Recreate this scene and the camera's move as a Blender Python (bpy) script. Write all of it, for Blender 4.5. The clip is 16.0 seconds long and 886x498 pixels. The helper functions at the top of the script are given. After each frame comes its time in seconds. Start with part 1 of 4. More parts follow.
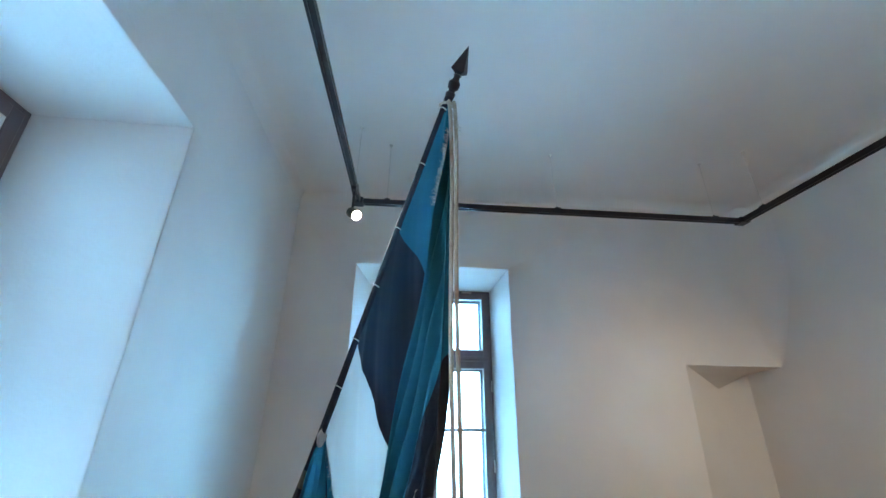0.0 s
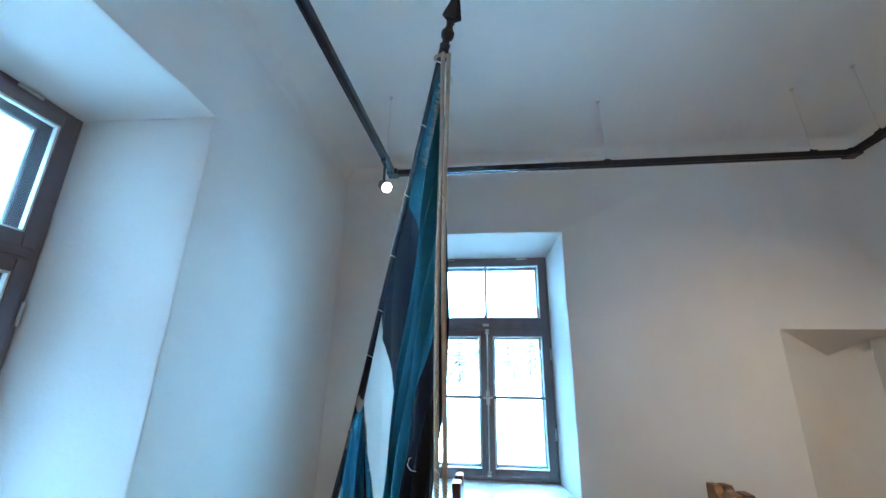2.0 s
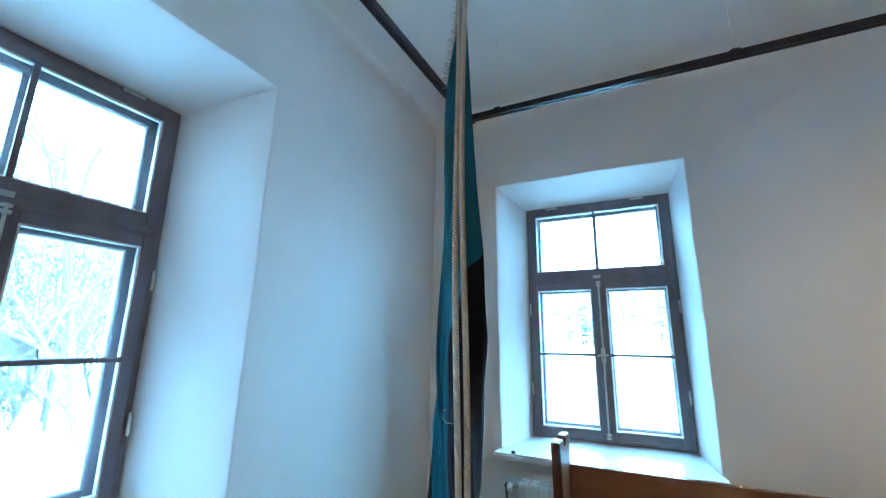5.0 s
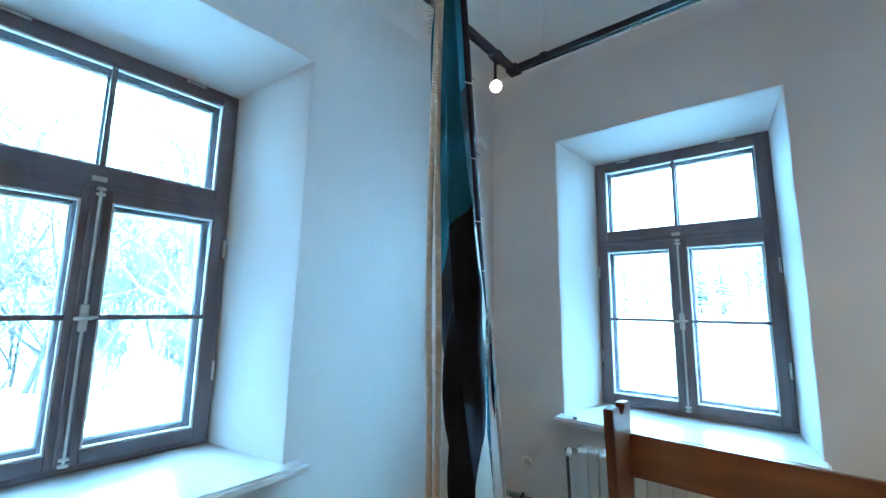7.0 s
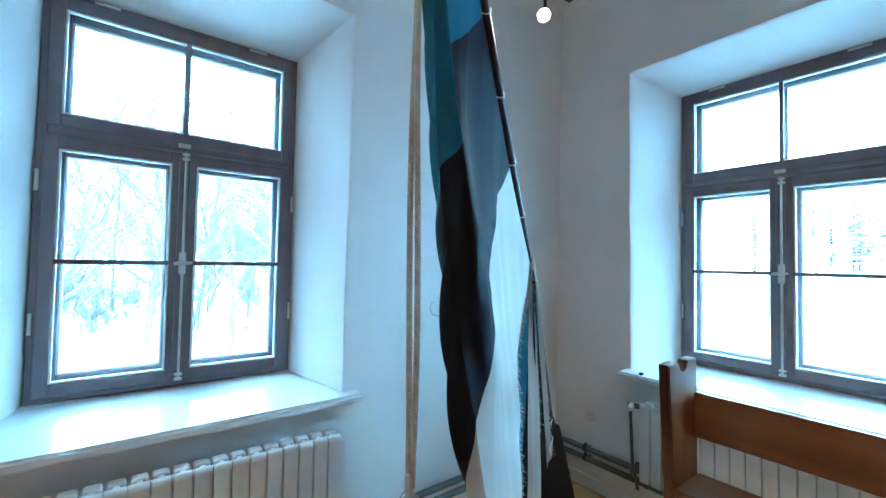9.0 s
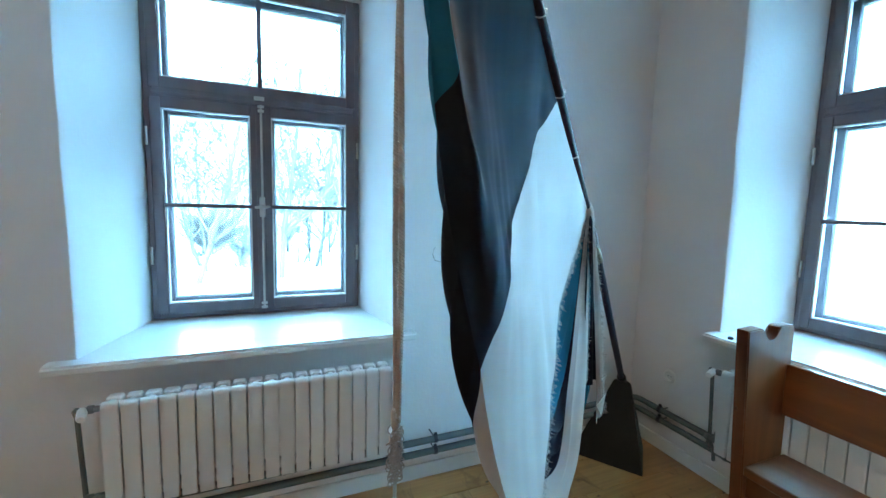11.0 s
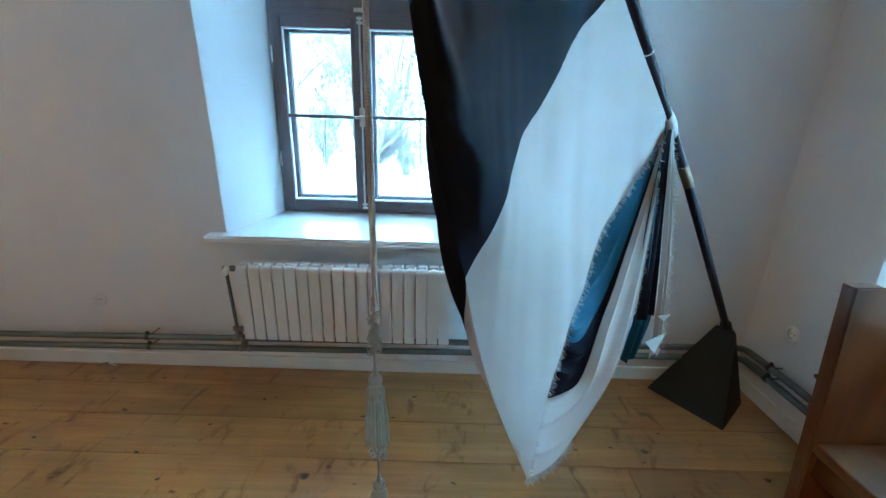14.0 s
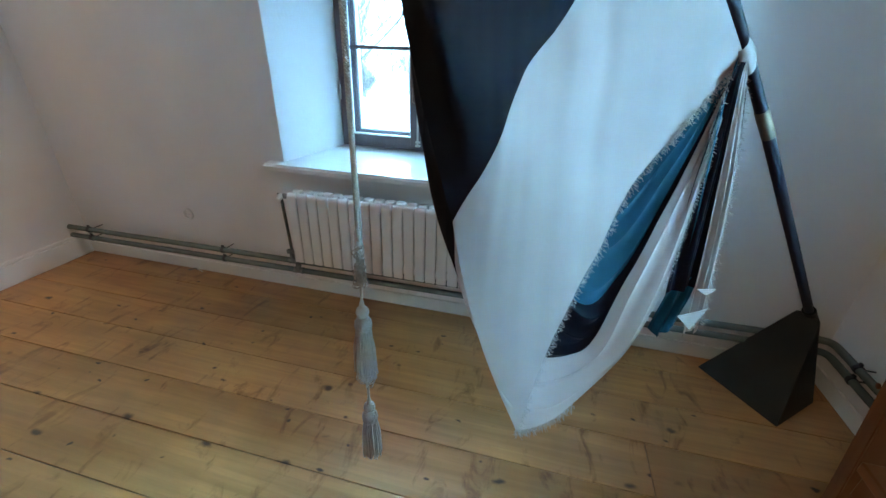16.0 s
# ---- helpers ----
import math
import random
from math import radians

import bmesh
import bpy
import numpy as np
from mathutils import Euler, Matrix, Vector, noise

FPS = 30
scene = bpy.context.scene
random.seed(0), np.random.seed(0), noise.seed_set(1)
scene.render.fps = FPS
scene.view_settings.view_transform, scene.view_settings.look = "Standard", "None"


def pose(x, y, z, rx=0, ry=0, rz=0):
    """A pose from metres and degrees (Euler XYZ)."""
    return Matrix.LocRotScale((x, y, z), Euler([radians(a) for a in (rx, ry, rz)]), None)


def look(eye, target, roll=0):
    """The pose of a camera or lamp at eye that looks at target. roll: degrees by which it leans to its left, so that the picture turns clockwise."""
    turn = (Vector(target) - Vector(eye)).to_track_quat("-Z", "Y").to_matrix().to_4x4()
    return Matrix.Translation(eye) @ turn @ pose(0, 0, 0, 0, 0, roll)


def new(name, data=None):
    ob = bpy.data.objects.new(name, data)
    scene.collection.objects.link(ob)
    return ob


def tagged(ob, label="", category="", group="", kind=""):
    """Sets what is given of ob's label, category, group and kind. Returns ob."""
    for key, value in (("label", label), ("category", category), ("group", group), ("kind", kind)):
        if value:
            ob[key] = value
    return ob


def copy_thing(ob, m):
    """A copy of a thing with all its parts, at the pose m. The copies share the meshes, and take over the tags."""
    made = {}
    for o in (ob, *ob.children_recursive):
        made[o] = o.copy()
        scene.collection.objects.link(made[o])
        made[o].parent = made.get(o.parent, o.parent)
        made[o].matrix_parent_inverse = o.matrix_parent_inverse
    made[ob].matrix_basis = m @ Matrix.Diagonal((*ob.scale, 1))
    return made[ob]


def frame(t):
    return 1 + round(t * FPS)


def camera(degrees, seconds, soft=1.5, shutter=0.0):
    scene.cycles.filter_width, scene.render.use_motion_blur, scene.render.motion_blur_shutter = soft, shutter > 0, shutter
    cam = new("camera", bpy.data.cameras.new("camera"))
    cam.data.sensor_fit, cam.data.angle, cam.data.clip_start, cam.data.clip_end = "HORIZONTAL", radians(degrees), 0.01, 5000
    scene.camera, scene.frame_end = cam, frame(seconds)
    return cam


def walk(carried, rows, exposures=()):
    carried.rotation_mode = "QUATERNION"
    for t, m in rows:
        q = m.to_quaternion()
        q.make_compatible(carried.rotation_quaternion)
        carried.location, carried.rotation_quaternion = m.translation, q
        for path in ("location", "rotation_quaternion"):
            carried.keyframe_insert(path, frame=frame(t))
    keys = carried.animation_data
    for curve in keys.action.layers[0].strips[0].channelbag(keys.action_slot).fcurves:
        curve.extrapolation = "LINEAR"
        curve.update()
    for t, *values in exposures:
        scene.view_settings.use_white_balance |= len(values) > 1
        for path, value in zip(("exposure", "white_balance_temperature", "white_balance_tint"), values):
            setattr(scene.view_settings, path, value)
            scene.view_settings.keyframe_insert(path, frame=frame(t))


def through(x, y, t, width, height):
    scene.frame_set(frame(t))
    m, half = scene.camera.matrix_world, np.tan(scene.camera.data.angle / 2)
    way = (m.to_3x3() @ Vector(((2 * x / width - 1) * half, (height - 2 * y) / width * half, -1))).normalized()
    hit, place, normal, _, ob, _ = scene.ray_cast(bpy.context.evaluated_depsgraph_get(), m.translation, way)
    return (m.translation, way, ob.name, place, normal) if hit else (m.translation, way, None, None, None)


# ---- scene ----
cam = camera(95.0, 16.0)
PATH = [
    (0, (0.314, 0.243, 1.577), (0.494, 2.086, 2.33), 0.3),
    (0.5, (0.386, 0.26, 1.582), (0.464, 2.123, 2.304), 0.5),
    (1, (0.454, 0.282, 1.584), (0.44, 2.16, 2.271), 0.5),
    (1.5, (0.544, 0.291, 1.59), (0.422, 2.18, 2.235), 0.8),
    (2, (0.606, 0.318, 1.588), (0.381, 2.209, 2.201), 0.8),
    (2.5, (0.664, 0.339, 1.596), (0.33, 2.226, 2.167), 1.0),
    (3, (0.717, 0.374, 1.594), (0.267, 2.247, 2.131), 1.1),
    (3.5, (0.736, 0.419, 1.58), (0.19, 2.273, 2.096), 0.8),
    (6, (0.962, 0.662, 1.537), (-0.101, 2.316, 1.904), 0.8),
    (6.5, (1.016, 0.705, 1.528), (-0.145, 2.3, 1.855), 0.8),
    (7, (1.069, 0.749, 1.517), (-0.189, 2.277, 1.804), 0.9),
    (7.5, (1.119, 0.796, 1.499), (-0.228, 2.254, 1.747), 1.0),
    (8, (1.172, 0.842, 1.486), (-0.263, 2.221, 1.688), 1.1),
    (8.5, (1.223, 0.888, 1.501), (-0.297, 2.182, 1.626), 1.1),
    (9, (1.256, 0.942, 1.484), (-0.344, 2.141, 1.549), 1.1),
    (11.5, (1.378, 1.266, 1.485), (-0.501, 1.891, 1.205), 1.6),
    (12, (1.404, 1.335, 1.489), (-0.501, 1.838, 1.141), 1.7),
    (12.5, (1.439, 1.406, 1.494), (-0.48, 1.785, 1.077), 1.7),
    (13, (1.464, 1.478, 1.502), (-0.458, 1.731, 1.008), 1.7),
    (13.5, (1.483, 1.556, 1.5), (-0.431, 1.681, 0.935), 1.8),
    (14, (1.493, 1.634, 1.487), (-0.405, 1.633, 0.858), 1.7),
    (14.5, (1.474, 1.714, 1.483), (-0.395, 1.598, 0.78), 1.8),
    (15, (1.456, 1.789, 1.475), (-0.378, 1.566, 0.71), 1.8),
    (15.5, (1.439, 1.855, 1.471), (-0.354, 1.532, 0.647), 1.9),
    (16, (1.417, 1.919, 1.472), (-0.324, 1.499, 0.58), 2.0),
]
walk(cam, [(t, look(eye, target, roll)) for t, eye, target, roll in PATH], [(0.0, 0.49, 7100, 18), (3.5, 0.41, 6850, 17), (6.0, 0.47, 6750, 14), (9.0, 0.53, 6900, 14), (12.5, 0.32, 7200, 18), (16.0, 0.18, 7500, 22)])

# ---- world and large lights ----
XA, XWA = -0.602, -1.14      # wall with the first window: room face, window face
YB, YWB = 3.402, 3.86       # wall with the second window
YS, XE = -1.39, 3.44        # the two other walls
ZC = 3.375                   # ceiling
ZF = -0.036                 # floor
LA, LB = 0.065, 0.055       # how far the two window walls lean outwards at the floor

world = bpy.data.worlds.new("overcast_winter_sky")
scene.world = world
world.use_nodes = True
wn, wl = world.node_tree.nodes, world.node_tree.links
sky = wn.new("ShaderNodeTexSky")
sky.sky_type, sky.sun_disc = "NISHITA", False
sky.sun_elevation, sky.sun_rotation = radians(22), radians(200)
sky.air_density, sky.dust_density, sky.ozone_density = 1.5, 4.0, 2.0
cloud = wn.new("ShaderNodeMix")
cloud.data_type = "RGBA"
cloud.inputs[0].default_value = 0.88
cloud.inputs[7].default_value = (142.0, 405.0, 645.0, 1)
wl.new(sky.outputs[0], cloud.inputs[6])
# a heavy overcast sky, far brighter overhead than at the horizon
way, parts, rise, shade = wn.new("ShaderNodeTexCoord"), wn.new("ShaderNodeSeparateXYZ"), wn.new("ShaderNodeMapRange"), wn.new("ShaderNodeVectorMath")
wl.new(way.outputs["Generated"], parts.inputs[0])
wl.new(parts.outputs[2], rise.inputs[0])
rise.inputs[3].default_value, rise.inputs[4].default_value = 0.42, 2.2
shade.operation = "SCALE"
wl.new(cloud.outputs[2], shade.inputs[0]), wl.new(rise.outputs[0], shade.inputs["Scale"])
back = wn["Background"]
wl.new(shade.outputs[0], back.inputs[0])
back.inputs[1].default_value = 0.1

sun = new("sun", bpy.data.lights.new("sun", "SUN"))
sun.data.energy, sun.data.angle, sun.data.color = 0.5, radians(20), (1.0, 0.97, 0.92)
sun.matrix_world = look((0, 0, 20), (8, 3, 11))


# ---- materials ----
def material(name, colour, rough=0.6, metal=0.0, spots=0.06, scale=6.0, bump=0.1, bump_scale=120.0, stretch=(1, 1, 1), coat=0.0, sheen=0.0, distance=0.002, big_bump=0.0, spec=0.5):
    """A surface whose colour and gloss wander at two scales, with fine relief."""
    m = bpy.data.materials.new(name)
    m.use_nodes = True
    n, l = m.node_tree.nodes, m.node_tree.links
    b = n["Principled BSDF"]
    co = n.new("ShaderNodeTexCoord")
    mp = n.new("ShaderNodeMapping")
    mp.inputs["Scale"].default_value = stretch
    l.new(co.outputs["Object"], mp.inputs[0])
    large, fine = n.new("ShaderNodeTexNoise"), n.new("ShaderNodeTexNoise")
    large.inputs["Scale"].default_value, large.inputs["Detail"].default_value = scale, 5
    fine.inputs["Scale"].default_value, fine.inputs["Detail"].default_value = bump_scale, 4
    l.new(mp.outputs[0], large.inputs[0]), l.new(mp.outputs[0], fine.inputs[0])
    ramp = n.new("ShaderNodeMapRange")
    ramp.inputs[1].default_value, ramp.inputs[2].default_value = 0.3, 0.7
    ramp.inputs[3].default_value, ramp.inputs[4].default_value = 1 - spots, 1 + spots
    l.new(large.outputs[0], ramp.inputs[0])
    mul = n.new("ShaderNodeVectorMath")
    mul.operation = "SCALE"
    mul.inputs[0].default_value = colour[:3]
    l.new(ramp.outputs[0], mul.inputs["Scale"])
    l.new(mul.outputs[0], b.inputs["Base Color"])
    rr = n.new("ShaderNodeMapRange")
    rr.inputs[3].default_value, rr.inputs[4].default_value = max(0.02, rough - 0.08), min(1, rough + 0.08)
    l.new(fine.outputs[0], rr.inputs[0])
    l.new(rr.outputs[0], b.inputs["Roughness"])
    b.inputs["Metallic"].default_value = metal
    b.inputs["Coat Weight"].default_value = coat
    b.inputs["Coat Roughness"].default_value = 0.15
    b.inputs["Sheen Weight"].default_value = sheen
    b.inputs["Specular IOR Level"].default_value = spec
    bp = n.new("ShaderNodeBump")
    bp.inputs["Strength"].default_value, bp.inputs["Distance"].default_value = bump, distance
    l.new(fine.outputs[0], bp.inputs["Height"])
    if big_bump:
        b2 = n.new("ShaderNodeBump")
        b2.inputs["Strength"].default_value, b2.inputs["Distance"].default_value = big_bump, 0.02
        l.new(large.outputs[0], b2.inputs["Height"])
        l.new(b2.outputs[0], bp.inputs["Normal"])
    l.new(bp.outputs[0], b.inputs["Normal"])
    return m


def wood(name, light, dark, knot, rough=0.35, along="Y", coat=0.0, ring=9.0, small=False):
    """Pine: long grain, dark growth lines, knots; each board takes its own part of the log."""
    m = bpy.data.materials.new(name)
    m.use_nodes = True
    n, l = m.node_tree.nodes, m.node_tree.links
    b = n["Principled BSDF"]
    co, info = n.new("ShaderNodeTexCoord"), n.new("ShaderNodeObjectInfo")
    shift = n.new("ShaderNodeVectorMath")
    shift.operation = "MULTIPLY_ADD"
    shift.inputs[1].default_value = (1, 1, 1)
    comb = n.new("ShaderNodeCombineXYZ")
    r = n.new("ShaderNodeMath")
    r.operation = "MULTIPLY"
    r.inputs[1].default_value = 37.0
    l.new(info.outputs["Random"], r.inputs[0])
    for k in range(3):
        l.new(r.outputs[0], comb.inputs[k])
    l.new(co.outputs["Object"], shift.inputs[0])
    l.new(comb.outputs[0], shift.inputs[2])
    mp = n.new("ShaderNodeMapping")
    mp.inputs["Scale"].default_value = {"Y": (1, 0.09, 1), "X": (0.09, 1, 1), "Z": (1, 1, 0.09)}[along]
    l.new(shift.outputs[0], mp.inputs[0])
    grain = n.new("ShaderNodeTexNoise")
    grain.inputs["Scale"].default_value, grain.inputs["Detail"].default_value, grain.inputs["Distortion"].default_value = ring, 8, 1.2
    l.new(mp.outputs[0], grain.inputs[0])
    fibre = n.new("ShaderNodeTexNoise")
    fibre.inputs["Scale"].default_value, fibre.inputs["Detail"].default_value = 160, 3
    l.new(mp.outputs[0], fibre.inputs[0])
    cr = n.new("ShaderNodeValToRGB")
    cr.color_ramp.elements[0].position, cr.color_ramp.elements[1].position = 0.32, 0.66
    cr.color_ramp.elements[0].color, cr.color_ramp.elements[1].color = (*dark, 1), (*light, 1)
    l.new(grain.outputs[0], cr.inputs[0])
    # knots: sparse round cells, stretched a little along the board
    mk = n.new("ShaderNodeMapping")
    mk.inputs["Scale"].default_value = {"Y": (1, 0.55, 0), "X": (0.55, 0.1, 1), "Z": (0.1, 1, 0.55)}[along]
    warp = n.new("ShaderNodeTexNoise")
    warp.inputs["Scale"].default_value = 14
    l.new(shift.outputs[0], warp.inputs[0])
    addw = n.new("ShaderNodeVectorMath")
    addw.operation = "MULTIPLY_ADD"
    addw.inputs[1].default_value = (0.05, 0.05, 0.05)
    l.new(warp.outputs[1], addw.inputs[0]), l.new(shift.outputs[0], addw.inputs[2])
    l.new(addw.outputs[0], mk.inputs[0])
    vo = n.new("ShaderNodeTexVoronoi")
    vo.inputs["Scale"].default_value = 7.5 if small else 5.0
    l.new(mk.outputs[0], vo.inputs["Vector"])
    kr = n.new("ShaderNodeMapRange")
    kr.inputs[1].default_value, kr.inputs[2].default_value, kr.inputs[3].default_value, kr.inputs[4].default_value = (0.06 if small else 0.05), (0.14 if small else 0.15), 0.95, 0.0
    l.new(vo.outputs["Distance"], kr.inputs[0])
    keep = n.new("ShaderNodeMath")
    keep.operation = "GREATER_THAN"
    keep.inputs[1].default_value = 0.55 if small else 0.62
    sep = n.new("ShaderNodeSeparateColor")
    l.new(vo.outputs["Color"], sep.inputs[0]), l.new(sep.outputs[0], keep.inputs[0])
    km = n.new("ShaderNodeMath")
    km.operation = "MULTIPLY"
    l.new(kr.outputs[0], km.inputs[0]), l.new(keep.outputs[0], km.inputs[1])
    mx = n.new("ShaderNodeMix")
    mx.data_type = "RGBA"
    l.new(km.outputs[0], mx.inputs[0]), l.new(cr.outputs[0], mx.inputs[6])
    mx.inputs[7].default_value = (*knot, 1)
    if small:
        # pin knots and short cross smears of an old, worn board
        v2 = n.new("ShaderNodeTexVoronoi")
        v2.inputs["Scale"].default_value = 13.0
        l.new(mk.outputs[0], v2.inputs["Vector"])
        k2 = n.new("ShaderNodeMapRange")
        k2.inputs[1].default_value, k2.inputs[2].default_value, k2.inputs[3].default_value, k2.inputs[4].default_value = 0.06, 0.12, 0.95, 0.0
        l.new(v2.outputs["Distance"], k2.inputs[0])
        s2, g2, m2 = n.new("ShaderNodeSeparateColor"), n.new("ShaderNodeMath"), n.new("ShaderNodeMath")
        g2.operation, m2.operation = "GREATER_THAN", "MULTIPLY"
        g2.inputs[1].default_value = 0.35
        l.new(v2.outputs["Color"], s2.inputs[0]), l.new(s2.outputs[1], g2.inputs[0]), l.new(k2.outputs[0], m2.inputs[0]), l.new(g2.outputs[0], m2.inputs[1])
        x2 = n.new("ShaderNodeMix")
        x2.data_type = "RGBA"
        l.new(m2.outputs[0], x2.inputs[0]), l.new(mx.outputs[2], x2.inputs[6])
        x2.inputs[7].default_value = (*knot, 1)
        mp3 = n.new("ShaderNodeMapping")
        mp3.inputs["Scale"].default_value = (2.2, 5.0, 1)
        mp3.inputs["Rotation"].default_value = (0, 0, 0.45)
        l.new(shift.outputs[0], mp3.inputs[0])
        n3, r3, x3 = n.new("ShaderNodeTexNoise"), n.new("ShaderNodeMapRange"), n.new("ShaderNodeMix")
        n3.inputs["Scale"].default_value, n3.inputs["Detail"].default_value, n3.inputs["Roughness"].default_value, n3.inputs["Distortion"].default_value = 1.9, 8, 0.62, 0.9
        l.new(mp3.outputs[0], n3.inputs[0])
        r3.inputs[1].default_value, r3.inputs[2].default_value, r3.inputs[3].default_value, r3.inputs[4].default_value = 0.565, 0.68, 0.0, 0.75
        l.new(n3.outputs[0], r3.inputs[0])
        x3.data_type = "RGBA"
        l.new(r3.outputs[0], x3.inputs[0]), l.new(x2.outputs[2], x3.inputs[6])
        x3.inputs[7].default_value = (dark[0] * 0.5, dark[1] * 0.4, dark[2] * 0.3, 1)
        # fine growth lines along the board
        mp4, n4, r4, x4 = n.new("ShaderNodeMapping"), n.new("ShaderNodeTexNoise"), n.new("ShaderNodeMapRange"), n.new("ShaderNodeVectorMath")
        mp4.inputs["Scale"].default_value = (1, 0.035, 1)
        l.new(shift.outputs[0], mp4.inputs[0]), l.new(mp4.outputs[0], n4.inputs[0])
        n4.inputs["Scale"].default_value, n4.inputs["Detail"].default_value, n4.inputs["Distortion"].default_value = 55, 4, 0.6
        r4.inputs[1].default_value, r4.inputs[2].default_value, r4.inputs[3].default_value, r4.inputs[4].default_value = 0.35, 0.65, 0.9, 1.06
        l.new(n4.outputs[0], r4.inputs[0])
        x4.operation = "SCALE"
        l.new(x3.outputs[2], x4.inputs[0]), l.new(r4.outputs[0], x4.inputs["Scale"])
    tone = n.new("ShaderNodeHueSaturation")
    tv = n.new("ShaderNodeMapRange")
    tv.inputs[3].default_value, tv.inputs[4].default_value = 0.82, 1.15
    l.new(info.outputs["Random"], tv.inputs[0]), l.new(tv.outputs[0], tone.inputs["Value"])
    l.new(x4.outputs[0] if small else mx.outputs[2], tone.inputs["Color"])
    # worn, stained patches
    st = n.new("ShaderNodeTexNoise")
    st.inputs["Scale"].default_value, st.inputs["Detail"].default_value = 2.3, 6
    l.new(shift.outputs[0], st.inputs[0])
    sr = n.new("ShaderNodeMapRange")
    sr.inputs[1].default_value, sr.inputs[2].default_value, sr.inputs[3].default_value, sr.inputs[4].default_value = 0.35, 0.65, 0.78, 1.08
    l.new(st.outputs[0], sr.inputs[0])
    sc = n.new("ShaderNodeVectorMath")
    sc.operation = "SCALE"
    l.new(tone.outputs[0], sc.inputs[0]), l.new(sr.outputs[0], sc.inputs["Scale"])
    l.new(sc.outputs[0], b.inputs["Base Color"])
    ro = n.new("ShaderNodeMapRange")
    ro.inputs[3].default_value, ro.inputs[4].default_value = rough - 0.07, rough + 0.12
    l.new(st.outputs[0], ro.inputs[0]), l.new(ro.outputs[0], b.inputs["Roughness"])
    b.inputs["Coat Weight"].default_value = coat
    b.inputs["Coat Roughness"].default_value = 0.2
    bp = n.new("ShaderNodeBump")
    bp.inputs["Strength"].default_value, bp.inputs["Distance"].default_value = 0.15, 0.001
    l.new(fibre.outputs[0], bp.inputs["Height"]), l.new(bp.outputs[0], b.inputs["Normal"])
    return m


def cloth(name, colour, through=0.25, rough=0.55, sheen=0.2, spec=0.25):
    """Thin woven cloth that lets some light through."""
    m = material(name, colour, rough, spots=0.05, scale=4, bump=0.12, bump_scale=900, sheen=sheen, distance=0.0005, spec=spec)
    n, l = m.node_tree.nodes, m.node_tree.links
    b, out = n["Principled BSDF"], n["Material Output"]
    tr, mix = n.new("ShaderNodeBsdfTranslucent"), n.new("ShaderNodeMixShader")
    tr.inputs[0].default_value = (*colour, 1)
    mix.inputs[0].default_value = through
    l.new(b.outputs[0], mix.inputs[1]), l.new(tr.outputs[0], mix.inputs[2]), l.new(mix.outputs[0], out.inputs[0])
    return m


def pane_glass():
    m = bpy.data.materials.new("window_glass")
    m.use_nodes = True
    n, l = m.node_tree.nodes, m.node_tree.links
    n.remove(n["Principled BSDF"])
    tr, gl, fr, mix = n.new("ShaderNodeBsdfTransparent"), n.new("ShaderNodeBsdfGlossy"), n.new("ShaderNodeFresnel"), n.new("ShaderNodeMixShader")
    tr.inputs[0].default_value = (0.96, 0.98, 0.98, 1)
    gl.inputs["Roughness"].default_value = 0.01
    fr.inputs[0].default_value = 1.4
    l.new(fr.outputs[0], mix.inputs[0]), l.new(tr.outputs[0], mix.inputs[1]), l.new(gl.outputs[0], mix.inputs[2])
    l.new(mix.outputs[0], n["Material Output"].inputs[0])
    return m


def glowing(name, colour, strength):
    m = bpy.data.materials.new(name)
    m.use_nodes = True
    b = m.node_tree.nodes["Principled BSDF"]
    b.inputs["Base Color"].default_value = (0.8, 0.8, 0.8, 1)
    b.inputs["Emission Color"].default_value, b.inputs["Emission Strength"].default_value = (*colour, 1), strength
    return m


PLASTER = material("lime_plaster", (0.775, 0.755, 0.75), 0.88, spots=0.03, scale=2.2, bump=0.35, bump_scale=55, distance=0.0035, big_bump=0.25)
CEILING = material("ceiling_plaster", (0.8, 0.78, 0.772), 0.9, spots=0.025, scale=1.5, bump=0.15, bump_scale=70, big_bump=0.1)
TRIM = material("white_gloss_paint", (0.8, 0.8, 0.79), 0.32, spots=0.02, bump=0.05, bump_scale=90)
SILL = material("white_sill_paint", (0.8, 0.8, 0.79), 0.16, spots=0.02, scale=3, bump=0.03, bump_scale=40, coat=0.3)
ENAMEL = material("radiator_enamel", (0.8, 0.8, 0.8), 0.25, spots=0.02, bump=0.04)
FRAME = material("dark_brown_window_paint", (0.165, 0.143, 0.163), 0.42, spots=0.12, scale=9, bump=0.08, bump_scale=220, stretch=(1, 1, 0.2))
# the bright reflection along the glazing bead is put into this pale colour
BEAD = material("bead_with_reflection", (0.7, 0.71, 0.72), 0.4, spots=0.1)
GLASS = pane_glass()
STEEL = material("brushed_steel", (0.62, 0.62, 0.6), 0.32, metal=1.0, spots=0.08, scale=20, bump=0.05, bump_scale=300)
ZINC = material("grey_green_pipe", (0.17, 0.23, 0.235), 0.2, metal=0.3, spots=0.06, scale=5, bump=0.0)
FITTING = material("galvanised_fitting", (0.17, 0.19, 0.19), 0.42, metal=0.4, spots=0.3, scale=40)
FLOOR = wood("oiled_pine_floor", (0.49, 0.223, 0.074), (0.36, 0.146, 0.043), (0.04, 0.015, 0.007), rough=0.34, small=True, ring=6.0, coat=0.38)
BENCH = wood("varnished_red_pine", (0.2, 0.055, 0.012), (0.11, 0.029, 0.0065), (0.035, 0.01, 0.004), rough=0.32, along="X", coat=0.1)
